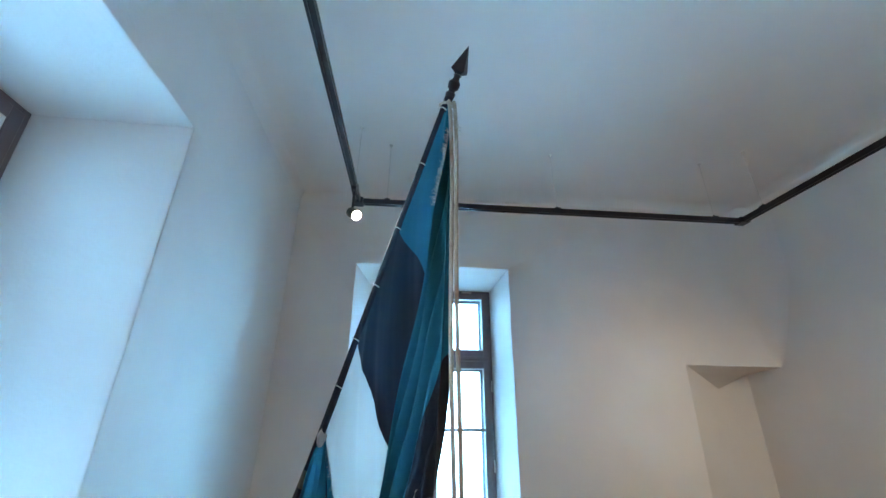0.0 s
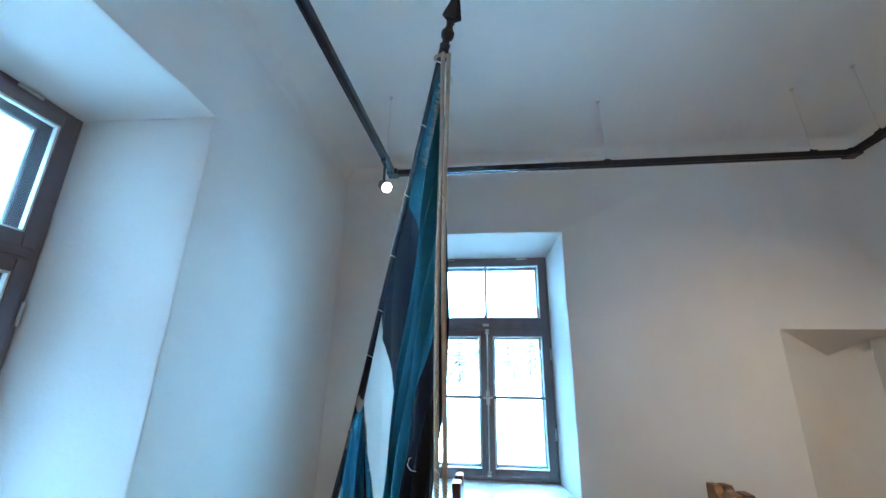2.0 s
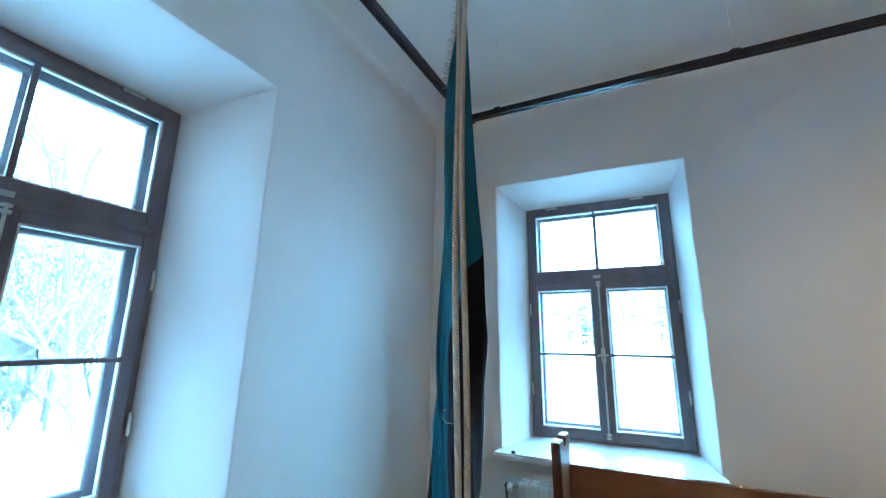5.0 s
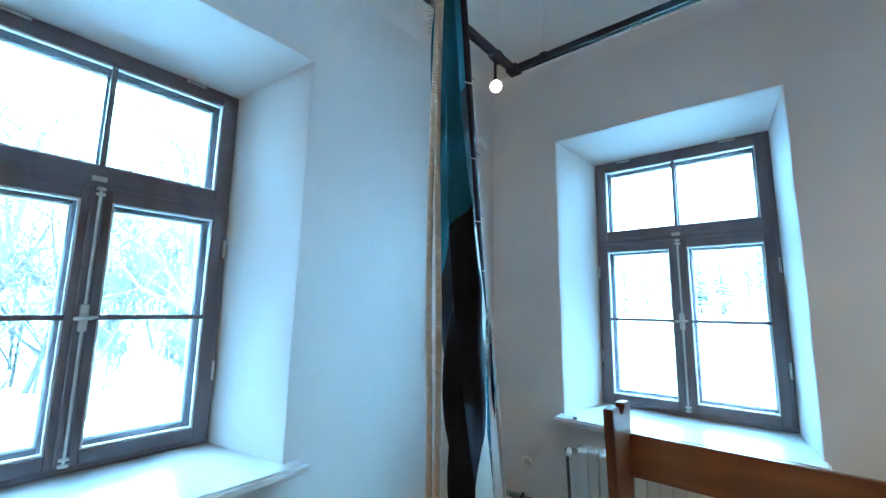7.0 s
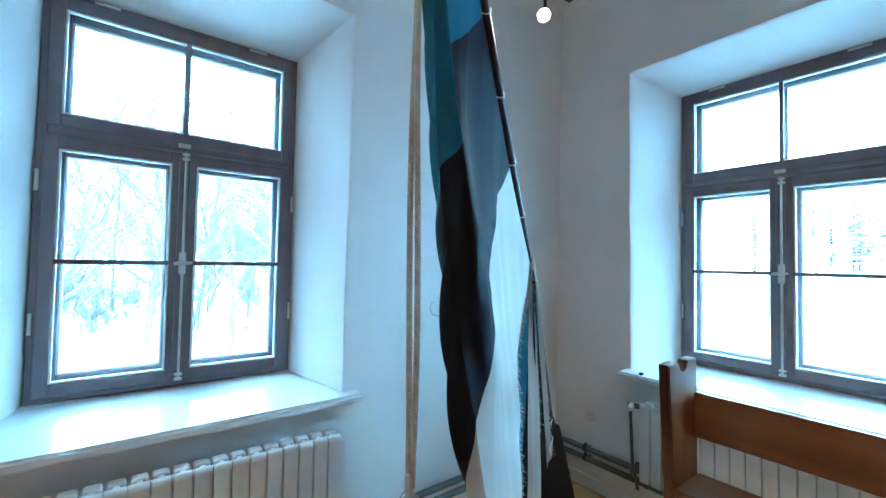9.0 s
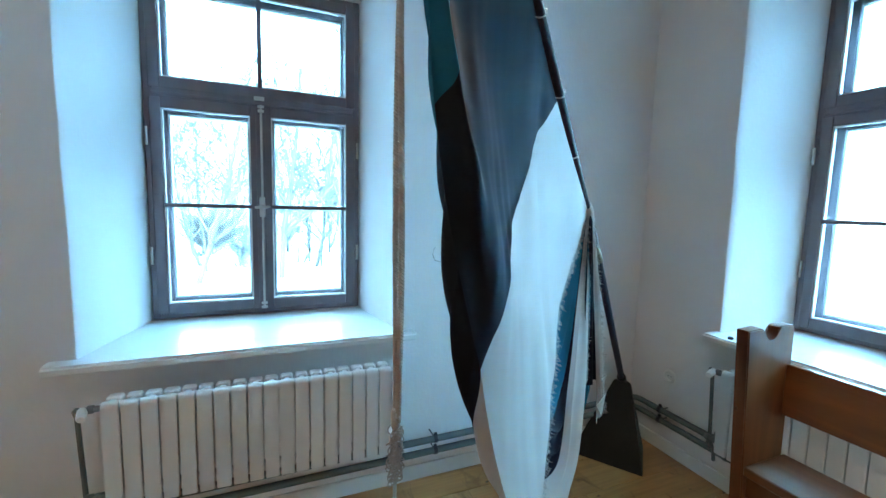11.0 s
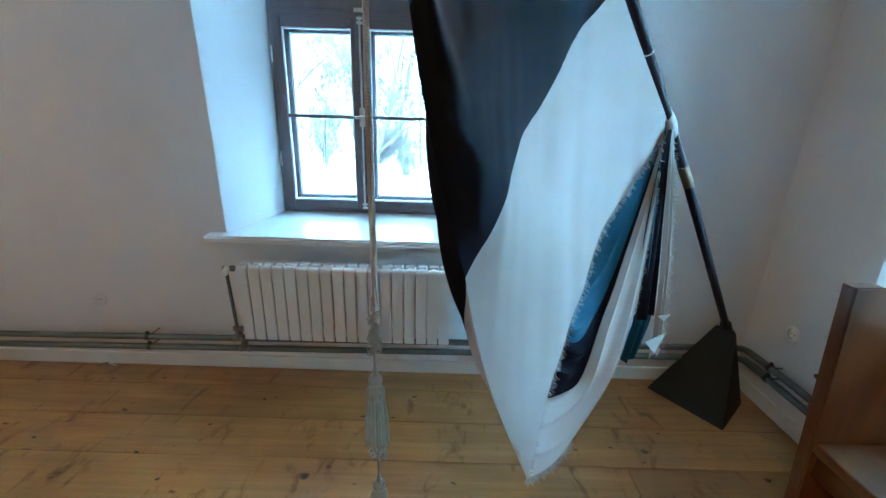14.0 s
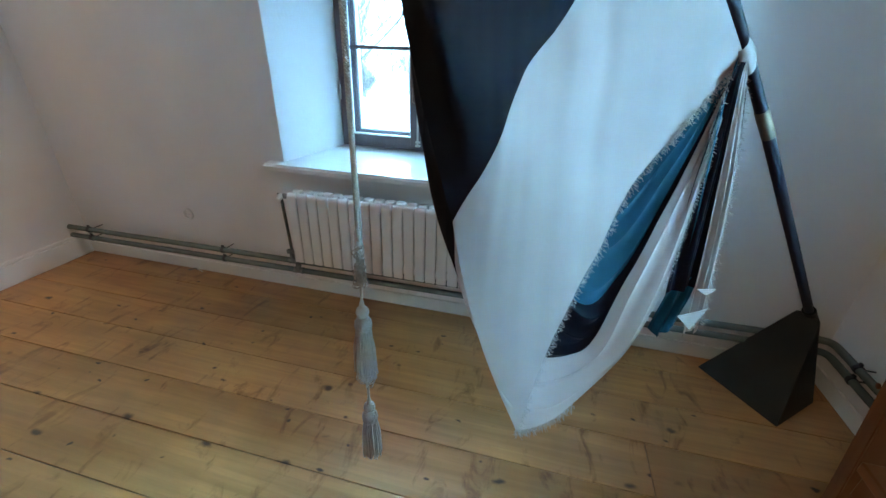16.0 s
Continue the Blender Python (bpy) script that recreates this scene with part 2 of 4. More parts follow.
BENCHZ = wood("varnished_red_pine_upright", (0.165, 0.045, 0.01), (0.09, 0.023, 0.005), (0.035, 0.01, 0.004), rough=0.38, along="Z", coat=0.0)
# the same bench pine, warm lamp light put into its yellower colour
LITWOOD = wood("warm_lit_pine", (0.34, 0.15, 0.04), (0.2, 0.08, 0.02), (0.05, 0.02, 0.008), rough=0.4, along="Z")
BLACK = material("black_powder_coat", (0.013, 0.018, 0.027), 0.38, spots=0.1, bump=0.08, bump_scale=300)
STAND = material("dark_green_black_steel", (0.0085, 0.0125, 0.013), 0.5, spots=0.2, scale=5, bump=0.06, spec=0.22)
POLE = material("dark_stained_pole", (0.014, 0.017, 0.026), 0.5, spots=0.2, scale=8, stretch=(1, 1, 0.2), spec=0.3)
BRASS = material("aged_brass", (0.24, 0.19, 0.13), 0.45, metal=1.0, spots=0.2, scale=18)
BLUE = cloth("blue_cloth", (0.005, 0.105, 0.155), 0.22, 0.7, sheen=0.0, spec=0.12)
DARK = cloth("black_cloth", (0.0085, 0.0115, 0.0175), 0.02, 0.65, sheen=0.0, spec=0.09)
WHITE = cloth("white_cloth", (0.545, 0.485, 0.455), 0.28, 0.6)
CORD = material("beige_cord", (0.35, 0.262, 0.195), 0.7, spots=0.15, scale=60, bump=0.4, bump_scale=500, sheen=0.3)
SILK = material("grey_silk_thread", (0.33, 0.265, 0.215), 0.5, spots=0.12, scale=80, bump=0.3, bump_scale=600, sheen=0.4)
FRINGE = material("pale_fringe_thread", (0.4, 0.365, 0.33), 0.6, spots=0.15, scale=60, bump=0.2, sheen=0.3)
PLASTIC = material("white_plastic", (0.78, 0.78, 0.76), 0.3, spots=0.02, bump=0.03)
SNOW = material("old_snow", (0.6, 0.61, 0.62), 0.8, spots=0.03, scale=0.4, bump=0.3, bump_scale=3, distance=0.03)
BARK = material("wet_bark", (0.058, 0.041, 0.034), 0.9, spots=0.25, scale=5, bump=0.4, bump_scale=40, stretch=(1, 1, 0.3))
# overexposure and glare over the far spruces are put into this pale colour
NEEDLES = material("glare_pale_needles", (0.27, 0.275, 0.265), 0.85, spots=0.3, scale=3, bump=0.2)
LAMP = glowing("lamp_lens", (1.0, 0.9, 0.74), 40.0)


# ---- builders ----
def flat_faces(me, angle):
    """Keeps the large faces of a bevelled mesh flat in shading, so that only the rounded edges bend the light."""
    areas = [p.area for p in me.polygons]
    if not areas or len(areas) > 4000 or max(areas) < 30 * sorted(areas)[len(areas) // 2]:
        return
    near = [[] for v in me.vertices]
    for p in me.polygons:
        for v in p.vertices:
            near[v].append(p)
    limit = math.cos(radians(max(angle, 50) + 2))
    normals = []
    for p in me.polygons:
        for v in p.vertices:
            a = Vector((0, 0, 0))
            for q in near[v]:
                if q.normal.dot(p.normal) > limit:
                    a += q.normal * q.area
            normals.append(a.normalized() if a.length > 0 else p.normal.copy())
    me.normals_split_custom_set(normals)


def part(name, bm, mat, parent=None, label="", smooth=True, angle=35):
    """Links a bmesh as one mesh object, under a thing or part if given."""
    me = bpy.data.meshes.new(name)
    bmesh.ops.recalc_face_normals(bm, faces=bm.faces)
    bm.to_mesh(me)
    bm.free()
    me.materials.append(mat)
    if smooth:
        me.shade_smooth()
        me.set_sharp_from_angle(angle=radians(angle))
        if angle < 100:
            flat_faces(me, angle)
    ob = new(name, me)
    ob.parent = parent
    if label:
        tagged(ob, label)
    return ob


def empty(name, x=0, y=0, z=0):
    ob = new(name)
    ob.empty_display_size = 0.05
    ob.matrix_basis = pose(x, y, z)
    return ob


def box(lo, hi, bevel=0.0, seg=2, bm=None):
    """An upright block between two corners, its edges rounded."""
    b = bmesh.new()
    lo, hi = Vector(lo), Vector(hi)
    bmesh.ops.create_cube(b, size=1, matrix=Matrix.Translation((lo + hi) / 2) @ Matrix.Diagonal((*(hi - lo), 1)))
    if bevel:
        bmesh.ops.bevel(b, geom=b.edges[:], offset=bevel, segments=seg, affect="EDGES", profile=0.5)
    return merge(bm, b)


def merge(bm, b):
    if bm is None:
        return b
    me = bpy.data.meshes.new("tmp")
    b.to_mesh(me)
    b.free()
    bm.from_mesh(me)
    bpy.data.meshes.remove(me)
    return bm


def lathe(profile, at=(0, 0, 0), axis=(0, 0, 1), seg=24, bm=None):
    """A turned body: profile of (radius, height) along an axis."""
    b = bm or bmesh.new()
    m = Matrix.Translation(at) @ Vector((0, 0, 1)).rotation_difference(Vector(axis)).to_matrix().to_4x4()
    rings = []
    for r, h in profile:
        rings.append([b.verts.new(m @ Vector((r * math.cos(2 * math.pi * k / seg), r * math.sin(2 * math.pi * k / seg), h))) for k in range(seg)])
    for p, q in zip(rings, rings[1:]):
        for k in range(seg):
            b.faces.new((p[k], p[(k + 1) % seg], q[(k + 1) % seg], q[k]))
    b.faces.new(rings[0][::-1])
    b.faces.new(rings[-1])
    return b


def tube(points, r, seg=10, bm=None, closed=False):
    """A round bar along a line of points; r is one radius or one for each point."""
    b = bm or bmesh.new()
    pts = [Vector(p) for p in points]
    rr = r if isinstance(r, (list, tuple)) else [r] * len(pts)
    up = Vector((0.31, 0.17, 0.93))
    rings = []
    for i, p in enumerate(pts):
        if closed:
            d = (pts[(i + 1) % len(pts)] - pts[i - 1]).normalized()
        else:
            d = (pts[min(i + 1, len(pts) - 1)] - pts[max(i - 1, 0)]).normalized()
        s = d.cross(up if abs(d.dot(up)) < 0.98 else Vector((1, 0, 0))).normalized()
        t = s.cross(d)
        rings.append([b.verts.new(p + rr[i] * (s * math.cos(2 * math.pi * k / seg) + t * math.sin(2 * math.pi * k / seg))) for k in range(seg)])
    pairs = list(zip(rings, rings[1:])) + ([(rings[-1], rings[0])] if closed else [])
    for p, q in pairs:
        for k in range(seg):
            b.faces.new((p[k], p[(k + 1) % seg], q[(k + 1) % seg], q[k]))
    if not closed:
        b.faces.new(rings[0][::-1])
        b.faces.new(rings[-1])
    return b


def spline(keys, t):
    """Catmull-Rom through keys at 0, 1, 2, ..."""
    n = len(keys) - 1
    i = min(int(t), n - 1)
    f = t - i
    p = [Vector(keys[max(0, min(n, i + k))]) for k in (-1, 0, 1, 2)]
    if i == 0:
        p[0] = 2 * p[1] - p[2]
    if i == n - 1:
        p[3] = 2 * p[2] - p[1]
    return 0.5 * (2 * p[1] + (p[2] - p[0]) * f + (2 * p[0] - 5 * p[1] + 4 * p[2] - p[3]) * f * f + (3 * p[1] - p[0] - 3 * p[2] + p[3]) * f ** 3)


def grid(fn, nu, nv, bm=None):
    b = bm or bmesh.new()
    vs = [[b.verts.new(fn(i / nu, j / nv)) for j in range(nv + 1)] for i in range(nu + 1)]
    for i in range(nu):
        for j in range(nv):
            b.faces.new((vs[i][j], vs[i + 1][j], vs[i + 1][j + 1], vs[i][j + 1]))
    return b


# ---- structure ----
def window_wall(name, u0, u1, depth0, depth1, depth2, front, inner, place, label):
    """A thick wall with one splayed opening. In its own axes: u along, w into the wall, z up.
    front: u0, u1, z0, z1 of the opening on the room face; inner: the same at the window."""
    b = bmesh.new()
    N = 18
    def ring(r, w, wob=0.0):
        """Points round an upright oblong; wob: how far the hand-laid plaster strays from the line."""
        c = [(r[0], r[2]), (r[1], r[2]), (r[1], r[3]), (r[0], r[3])]
        out = []
        for k in range(4):
            (ua, za), (ub, zb) = c[k], c[(k + 1) % 4]
            for i in range(N):
                t = i / N
                u, z = ua + (ub - ua) * t, za + (zb - za) * t
                o = wob * (noise.noise(Vector((u * 2.3, z * 2.3, w * 3 + u0))) + 0.5 * noise.noise(Vector((u * 9, z * 9, w * 5 + u0))))
                out.append(b.verts.new(place(u + (o if k % 2 else 0), w, z + (0 if k % 2 else o))))
        return out

    rings = [ring((u0, u1, ZF - 0.05, ZC), depth0)]
    for t in (0.0, 0.004, 0.012, 0.08, 0.25, 0.45, 0.65, 0.85, 1.0):
        # the arris is rounded: the opening widens a little at the room face
        e = 0.004 * max(0.0, 1 - t / 0.012) ** 2
        r = [front[k] + (inner[k] - front[k]) * t for k in range(4)]
        rings.append(ring((r[0] - e, r[1] + e, r[2] - e, r[3] + e), depth0 + (depth1 - depth0) * t, 0.007 * (1 - t) ** 0.5))
    rings += [ring(inner, depth2), ring((u0, u1, ZF - 0.05, ZC), depth2)]
    for p, q in zip(rings, rings[1:] + rings[:1]):
        for k in range(4 * N):
            b.faces.new((p[k], p[(k + 1) % (4 * N)], q[(k + 1) % (4 * N)], q[k]))
    ob = part(name, b, PLASTER, angle=50)
    return tagged(ob, label, "wall", kind="structure")


OPEN_A = (0.436, 1.766, 0.80, 2.712)
IN_A = (0.578, 1.648, 0.85, 2.638)
OPEN_B = (-0.09, 1.178, 0.80, 2.715)
IN_B = (0.035, 1.102, 0.85, 2.635)
window_wall("wall_west", YS - 0.3, YB + 0.6, 0.0, XA - XWA, XA - XWA + 0.3, OPEN_A, IN_A, lambda u, w, z: (XA - w - LA * (1 - z / ZC), u, z), "thick white plastered wall with a deep splayed window opening")
window_wall("wall_north", XA - 0.2, 2.602, 0.0, YWB - YB, YWB - YB + 0.3, OPEN_B, IN_B, lambda u, w, z: (u, YB + w + LB * (1 - z / ZC), z), "thick white plastered wall with a deep splayed window opening")


def wall_with_recess():
    b = bmesh.new()
    v = lambda x, y, z: b.verts.new((x, y + (LB * (1 - z / ZC) if y == YB else 0), z))
    top = 1.955
    # room face beside, and above the recess
    for i in range(12):
        for k in range(8):
            def fillet(i, k):
                z = top - 0.005 * (k > 0) + (ZC - top) * i / 12
                r, a = 0.012 + 0.3 * min(1, i / 6) ** 0.8, math.pi / 2 * (k - 1) / 7
                return (2.602, YB + LB * (1 - z / ZC), z) if k == 0 else (XE - r + r * math.sin(a), YB + LB * (1 - z / ZC) - r + r * math.cos(a), z)
            b.faces.new([b.verts.new(p) for p in (fillet(i, k), fillet(i, k + 1), fillet(i + 1, k + 1), fillet(i + 1, k))])
    for q in [
              # soffit, back and sides of the recess
              ((2.602, YB, top), (XE, YB, top - 0.005), (XE, 3.79, 1.92), (3.125, 3.79, 1.795)), ((2.602, YB, top), (3.125, 3.79, 1.795), (2.70, 3.62, 1.78)),
              ((3.125, 3.79, ZF - 0.05), (XE, 3.79, ZF - 0.05), (XE, 3.79, 1.92), (3.125, 3.79, 1.795)), ((2.70, 3.62, ZF - 0.05), (3.125, 3.79, ZF - 0.05), (3.125, 3.79, 1.795), (2.70, 3.62, 1.78)),
              ((2.602, YB, ZF - 0.05), (2.70, 3.62, ZF - 0.05), (2.70, 3.62, 1.78), (2.602, YB, top)),
              ((2.606, 4.16, ZF - 0.05), (XE, 4.16, ZF - 0.05), (XE, 4.16, ZC), (2.606, 4.16, ZC))]:
        b.faces.new([v(*p) for p in q])
    bmesh.ops.remove_doubles(b, verts=b.verts, dist=0.0005)
    return tagged(part("wall_north_recess", b, PLASTER, angle=30), "white plastered wall with a tall recess in its corner", "wall", kind="structure")


wall_with_recess()
tagged(part("wall_east", box((XE, YS - 0.3, ZF - 0.05), (XE + 0.3, 4.16, ZC)), PLASTER), "plain white plastered wall", "wall", kind="structure")
tagged(part("wall_south", box((XA - 0.2, YS - 0.3, ZF - 0.05), (XE, YS, ZC)), PLASTER), "plain white plastered wall", "wall", kind="structure")


def ceiling():
    """A flat ceiling that meets the walls in a soft cove."""
    b = bmesh.new()
    r, n = 0.15, 10
    rings = []
    for k in range(n + 1):
        a = math.pi / 2 * k / n
        o, z = r * (1 - math.cos(a)), ZC - r + r * math.sin(a)
        w, v = XA + o - LA * r / ZC * (1 - k / n), YB - o + LB * r / ZC * (1 - k / n)
        rings.append([b.verts.new(p) for p in ((w, YS + o, z), (XE - o, YS + o, z), (XE - o, v, z), (w, v, z))])
    for p, q in zip(rings, rings[1:]):
        for k in range(4):
            b.faces.new((p[k], p[(k + 1) % 4], q[(k + 1) % 4], q[k]))
    b.faces.new(rings[-1])
    lid = [b.verts.new(p) for p in ((-1.5, YS - 0.3, ZC + 0.2), (XE + 0.3, YS - 0.3, ZC + 0.2), (XE + 0.3, 4.2, ZC + 0.2), (-1.5, 4.2, ZC + 0.2))]
    b.faces.new(lid)
    rim = [b.verts.new((v.co.x, v.co.y, ZC + 0.003)) for v in lid]
    for k in range(4):
        b.faces.new((lid[k], lid[(k + 1) % 4], rim[(k + 1) % 4], rim[k]))
    return tagged(part("ceiling", b, CEILING, angle=60), "plain white plastered ceiling with coved edges", "ceiling", kind="structure")


ceiling()


def skirting(name, lo, hi, ledge=None):
    b = box(lo, hi, 0.004)
    if ledge:
        b = box(*ledge, 0.004, bm=b)
    return tagged(part(name, b, TRIM), "white painted skirting board", "skirting", kind="structure")


skirting("baseboard_west", (XA - LA - 0.02, YS, ZF), (XA - LA + 0.014, YB + LB, ZF + 0.085))
skirting("baseboard_north", (XA - LA + 0.014, YB + LB - 0.014, ZF), (2.6, YB + LB + 0.02, ZF + 0.085))
skirting("baseboard_south", (XA - LA + 0.014, YS, ZF), (XE, YS + 0.02, ZF + 0.14), ((XA - LA + 0.014, YS, ZF + 0.14), (XE, YS + 0.012, ZF + 0.165)))


# ---- windows ----
def window(name, width, height, m, label):
    """A double casement under a fixed light. Own axes: x along the wall, y out of the room, z up from the bottom."""
    w = empty(name)
    w.matrix_basis = m
    tagged(w, label, "window", kind="structure")
    tr, tt = 1.135 / 1.78 * height, 1.19 / 1.78 * height
    fr = 0.036
    # fixed frame
    f = box((0, 0, 0), (fr, 0.14, height), 0.004)
    f = box((width - fr, 0, 0), (width, 0.14, height), 0.004, bm=f)
    f = box((fr, 0, 0), (width - fr, 0.14, fr), 0.004, bm=f)
    f = box((fr, 0, height - fr), (width - fr, 0.14, height), 0.004, bm=f)
    part("window_frame", f, FRAME, w)
    t = box((fr, -0.004, tr), (width - fr, 0.14, tt), 0.005)
    t = box((fr, -0.012, tr + 0.012), (width - fr, -0.002, tr + 0.03), 0.003, bm=t)
    part("transom", t, FRAME, w)

    def sash(nm, x0, x1, z0, z1, st, bars):
        """An inner sash with its outer twin behind it."""
        s = empty(nm)
        s.parent = w
        for y0, y1, k, q in ((-0.006, 0.038, st, "inner_sash_frame"), (0.085, 0.13, st * 1.28, "outer_sash_frame")):
            b = box((x0, y0, z0), (x0 + k, y1, z1), 0.005)
            b = box((x1 - k, y0, z0), (x1, y1, z1), 0.005, bm=b)
            b = box((x0 + k, y0, z0), (x1 - k, y1, z0 + k * 1.1), 0.005, bm=b)
            b = box((x0 + k, y0, z1 - k), (x1 - k, y1, z1), 0.005, bm=b)
            part(q, b, FRAME, s)
            xa, xb, za, zb = x0 + k, x1 - k, z0 + k * 1.1, z1 - k
            e = 0.008
            b = box((xa, y0 + 0.007, za), (xa + e, y0 + 0.03, zb), 0.001)
            b = box((xb - e, y0 + 0.007, za), (xb, y0 + 0.03, zb), 0.001, bm=b)
            b = box((xa + e, y0 + 0.007, za), (xb - e, y0 + 0.03, za + e), 0.001, bm=b)
            b = box((xa + e, y0 + 0.007, zb - e), (xb - e, y0 + 0.03, zb), 0.001, bm=b)
            part("glazing_bead", b, BEAD, s, "glazing bead round the glass, its bright reflection put into the colour")
            b = box((xa, y0 + 0.02, za), (xb, y0 + 0.024, zb))
            g = part("pane", b, GLASS, s, smooth=False)
            g.visible_shadow = False
            for kind, pos in bars:
                if kind == "v":
                    b = box((pos - 0.011, y0 + 0.004, za), (pos + 0.011, y0 + 0.018, zb), 0.003)
                else:
                    b = box((xa, y0 + 0.004, pos - 0.011), (xb, y0 + 0.018, pos + 0.011), 0.003)
                part("glazing_bar", b, FRAME, s)
        return s

    mid = width / 2
    sash("upper_light", fr - 0.012, width - fr + 0.012, tt - 0.006, height - fr + 0.012, 0.052, [("v", mid)])
    sash("left_casement", fr - 0.012, mid - 0.002, fr - 0.012, tr + 0.004, 0.05, [("h", 0.60 / 1.78 * height)])
    sash("right_casement", mid + 0.002, width - fr + 0.012, fr - 0.012, tr + 0.004, 0.05, [("h", 0.60 / 1.78 * height)])
    # cover strip, bolt rod and handle on the meeting stiles
    part("cover_strip", box((mid - 0.024, -0.022, fr), (mid + 0.02, -0.0065, tr), 0.005), FRAME, w)
    b = tube([(mid + 0.004, -0.03, fr - 0.005), (mid + 0.004, -0.03, tr + 0.01)], 0.006, 10)
    for z in (fr + 0.015, tr - 0.008):
        b = box((mid - 0.012, -0.036, z - 0.02), (mid + 0.02, -0.018, z - 0.006), 0.003, bm=b)
        b = box((mid - 0.012, -0.036, z + 0.004), (mid + 0.02, -0.018, z + 0.016), 0.003, bm=b)
    rod = part("bolt_rod", b, STEEL, w, "steel bolt rod with catches")
    zc = 0.6 / 1.78 * height
    b = box((mid - 0.012, -0.042, zc - 0.055), (mid + 0.018, -0.02, zc + 0.055), 0.007, 3)
    b = lathe([(0.013, 0), (0.013, 0.02), (0.01, 0.028)], (mid + 0.003, -0.04, zc), (0, -1, 0), 14, bm=b)
    b = tube([(mid - 0.033, -0.066, zc - 0.003), (mid - 0.015, -0.07, zc), (mid + 0.02, -0.07, zc), (mid + 0.042, -0.064, zc + 0.004)], [0.007, 0.009, 0.009, 0.006], 10, bm=b)
    part("handle", b, STEEL, w, "steel espagnolette handle")
    part("catch_plate", box((mid - 0.03, -0.014, tr + 0.036), (mid + 0.022, -0.0115, tr + 0.058), 0.001), STEEL, w, "small steel catch plate")
    for x in (-0.002, width + 0.002):
        for z in (0.19 * height, 0.53 * height):
            part("hinge", tube([(x + (0.012 if x < 0.5 else -0.012), -0.012, z - 0.045), (x + (0.012 if x < 0.5 else -0.012), -0.012, z + 0.045)], 0.0075, 10), STEEL, w, "steel barrel hinge")
    for x in (0.2, 0.8):
        part("vent_hinge", box((width * x - 0.045, -0.012, height - 0.02), (width * x + 0.045, 0.0, height - 0.008), 0.003), STEEL, w, "flat steel hinge of the upper light")
    return w


window("window_1", 1.07, 1.785, Matrix.Translation((XWA, 0.577, 0.853)) @ pose(0, 0, 0, 0, 0, 90), "dark brown wooden casement window with a fixed upper light")
window("window_2", 1.07, 1.785, Matrix.Translation((0.034, YWB, 0.853)), "dark brown wooden casement window with a fixed upper light")


def sill(name, place, fu, iu, depth, over, ear=0.085):
    """A sill board that fills the splayed bottom of the opening and stands out past the wall with ears."""
    b = bmesh.new()
    # plan outline: along u, w outwards from the room face
    plan = [(fu[0] - ear, -over), (fu[1] + ear, -over), (fu[1] + ear, 0.06), (fu[1] + 0.004, 0.06), (iu[1] + 0.004, depth), (iu[0] - 0.004, depth), (fu[0] - 0.004, 0.06), (fu[0] - ear, 0.06)]
    lo = [b.verts.new(place(u, w, 0.79)) for u, w in plan]
    hi = [b.verts.new(place(u, w, 0.833 + 0.012 * max(w, 0) / depth)) for u, w in plan]
    b.faces.new(lo), b.faces.new(hi)
    for k in range(len(plan)):
        b.faces.new((lo[k], lo[(k + 1) % len(plan)], hi[(k + 1) % len(plan)], hi[k]))
    bmesh.ops.bevel(b, geom=[e for e in b.edges if (e.verts[0] in hi[:3] and e.verts[1] in hi[:3]) or (e.verts[0] in lo[:3] and e.verts[1] in lo[:3])], offset=0.011, segments=3, affect="EDGES")
    return tagged(part(name, b, SILL), "glossy white painted wooden window sill", "window sill", kind="structure")


sill("window_sill_1", lambda u, w, z: (XA - w, u, z), OPEN_A, IN_A, XA - XWA, 0.025, 0.09)
sill("window_sill_2", lambda u, w, z: (u, YB + w, z), OPEN_B, IN_B, YWB - YB, 0.07, 0.02)


# ---- radiators and pipes ----
def section_mesh():
    """One radiator section, 60 mm wide: flat front plate, waist, back lobe, rounded head."""
    H, W = 0.425, 0.056
    b = bmesh.new()
    prof = [(0.0, 0.0), (0.0, H - 0.022), (0.006, H - 0.007), (0.018, H), (0.03, H - 0.003), (0.03, H - 0.02), (0.013, H - 0.03), (0.013, 0.0)]
    lo = [b.verts.new((-W / 2, y, z)) for y, z in prof]
    hi = [b.verts.new((W / 2, y, z)) for y, z in prof]
    b.faces.new(lo), b.faces.new(hi)
    for k in range(len(prof)):
        b.faces.new((lo[k], lo[(k + 1) % len(prof)], hi[(k + 1) % len(prof)], hi[k]))
    bmesh.ops.bevel(b, geom=[e for e in b.edges if abs(e.verts[0].co.x - e.verts[1].co.x) < 1e-6], offset=0.003, segments=2, affect="EDGES")
    b = box((-0.012, 0.012, 0.02), (0.012, 0.085, H - 0.005), 0.006, bm=b)
    b = box((-0.0275, 0.05, H - 0.05), (0.0275, 0.096, H + 0.002), 0.012, 4, bm=b)
    b = box((-0.026, 0.085, 0.0), (0.026, 0.096, H - 0.03), 0.004, bm=b)
    for z in (0.035, H - 0.035):
        b = lathe([(0.021, -0.03), (0.021, 0.03)], (0, 0.05, z), (1, 0, 0), 12, bm=b)
    return b


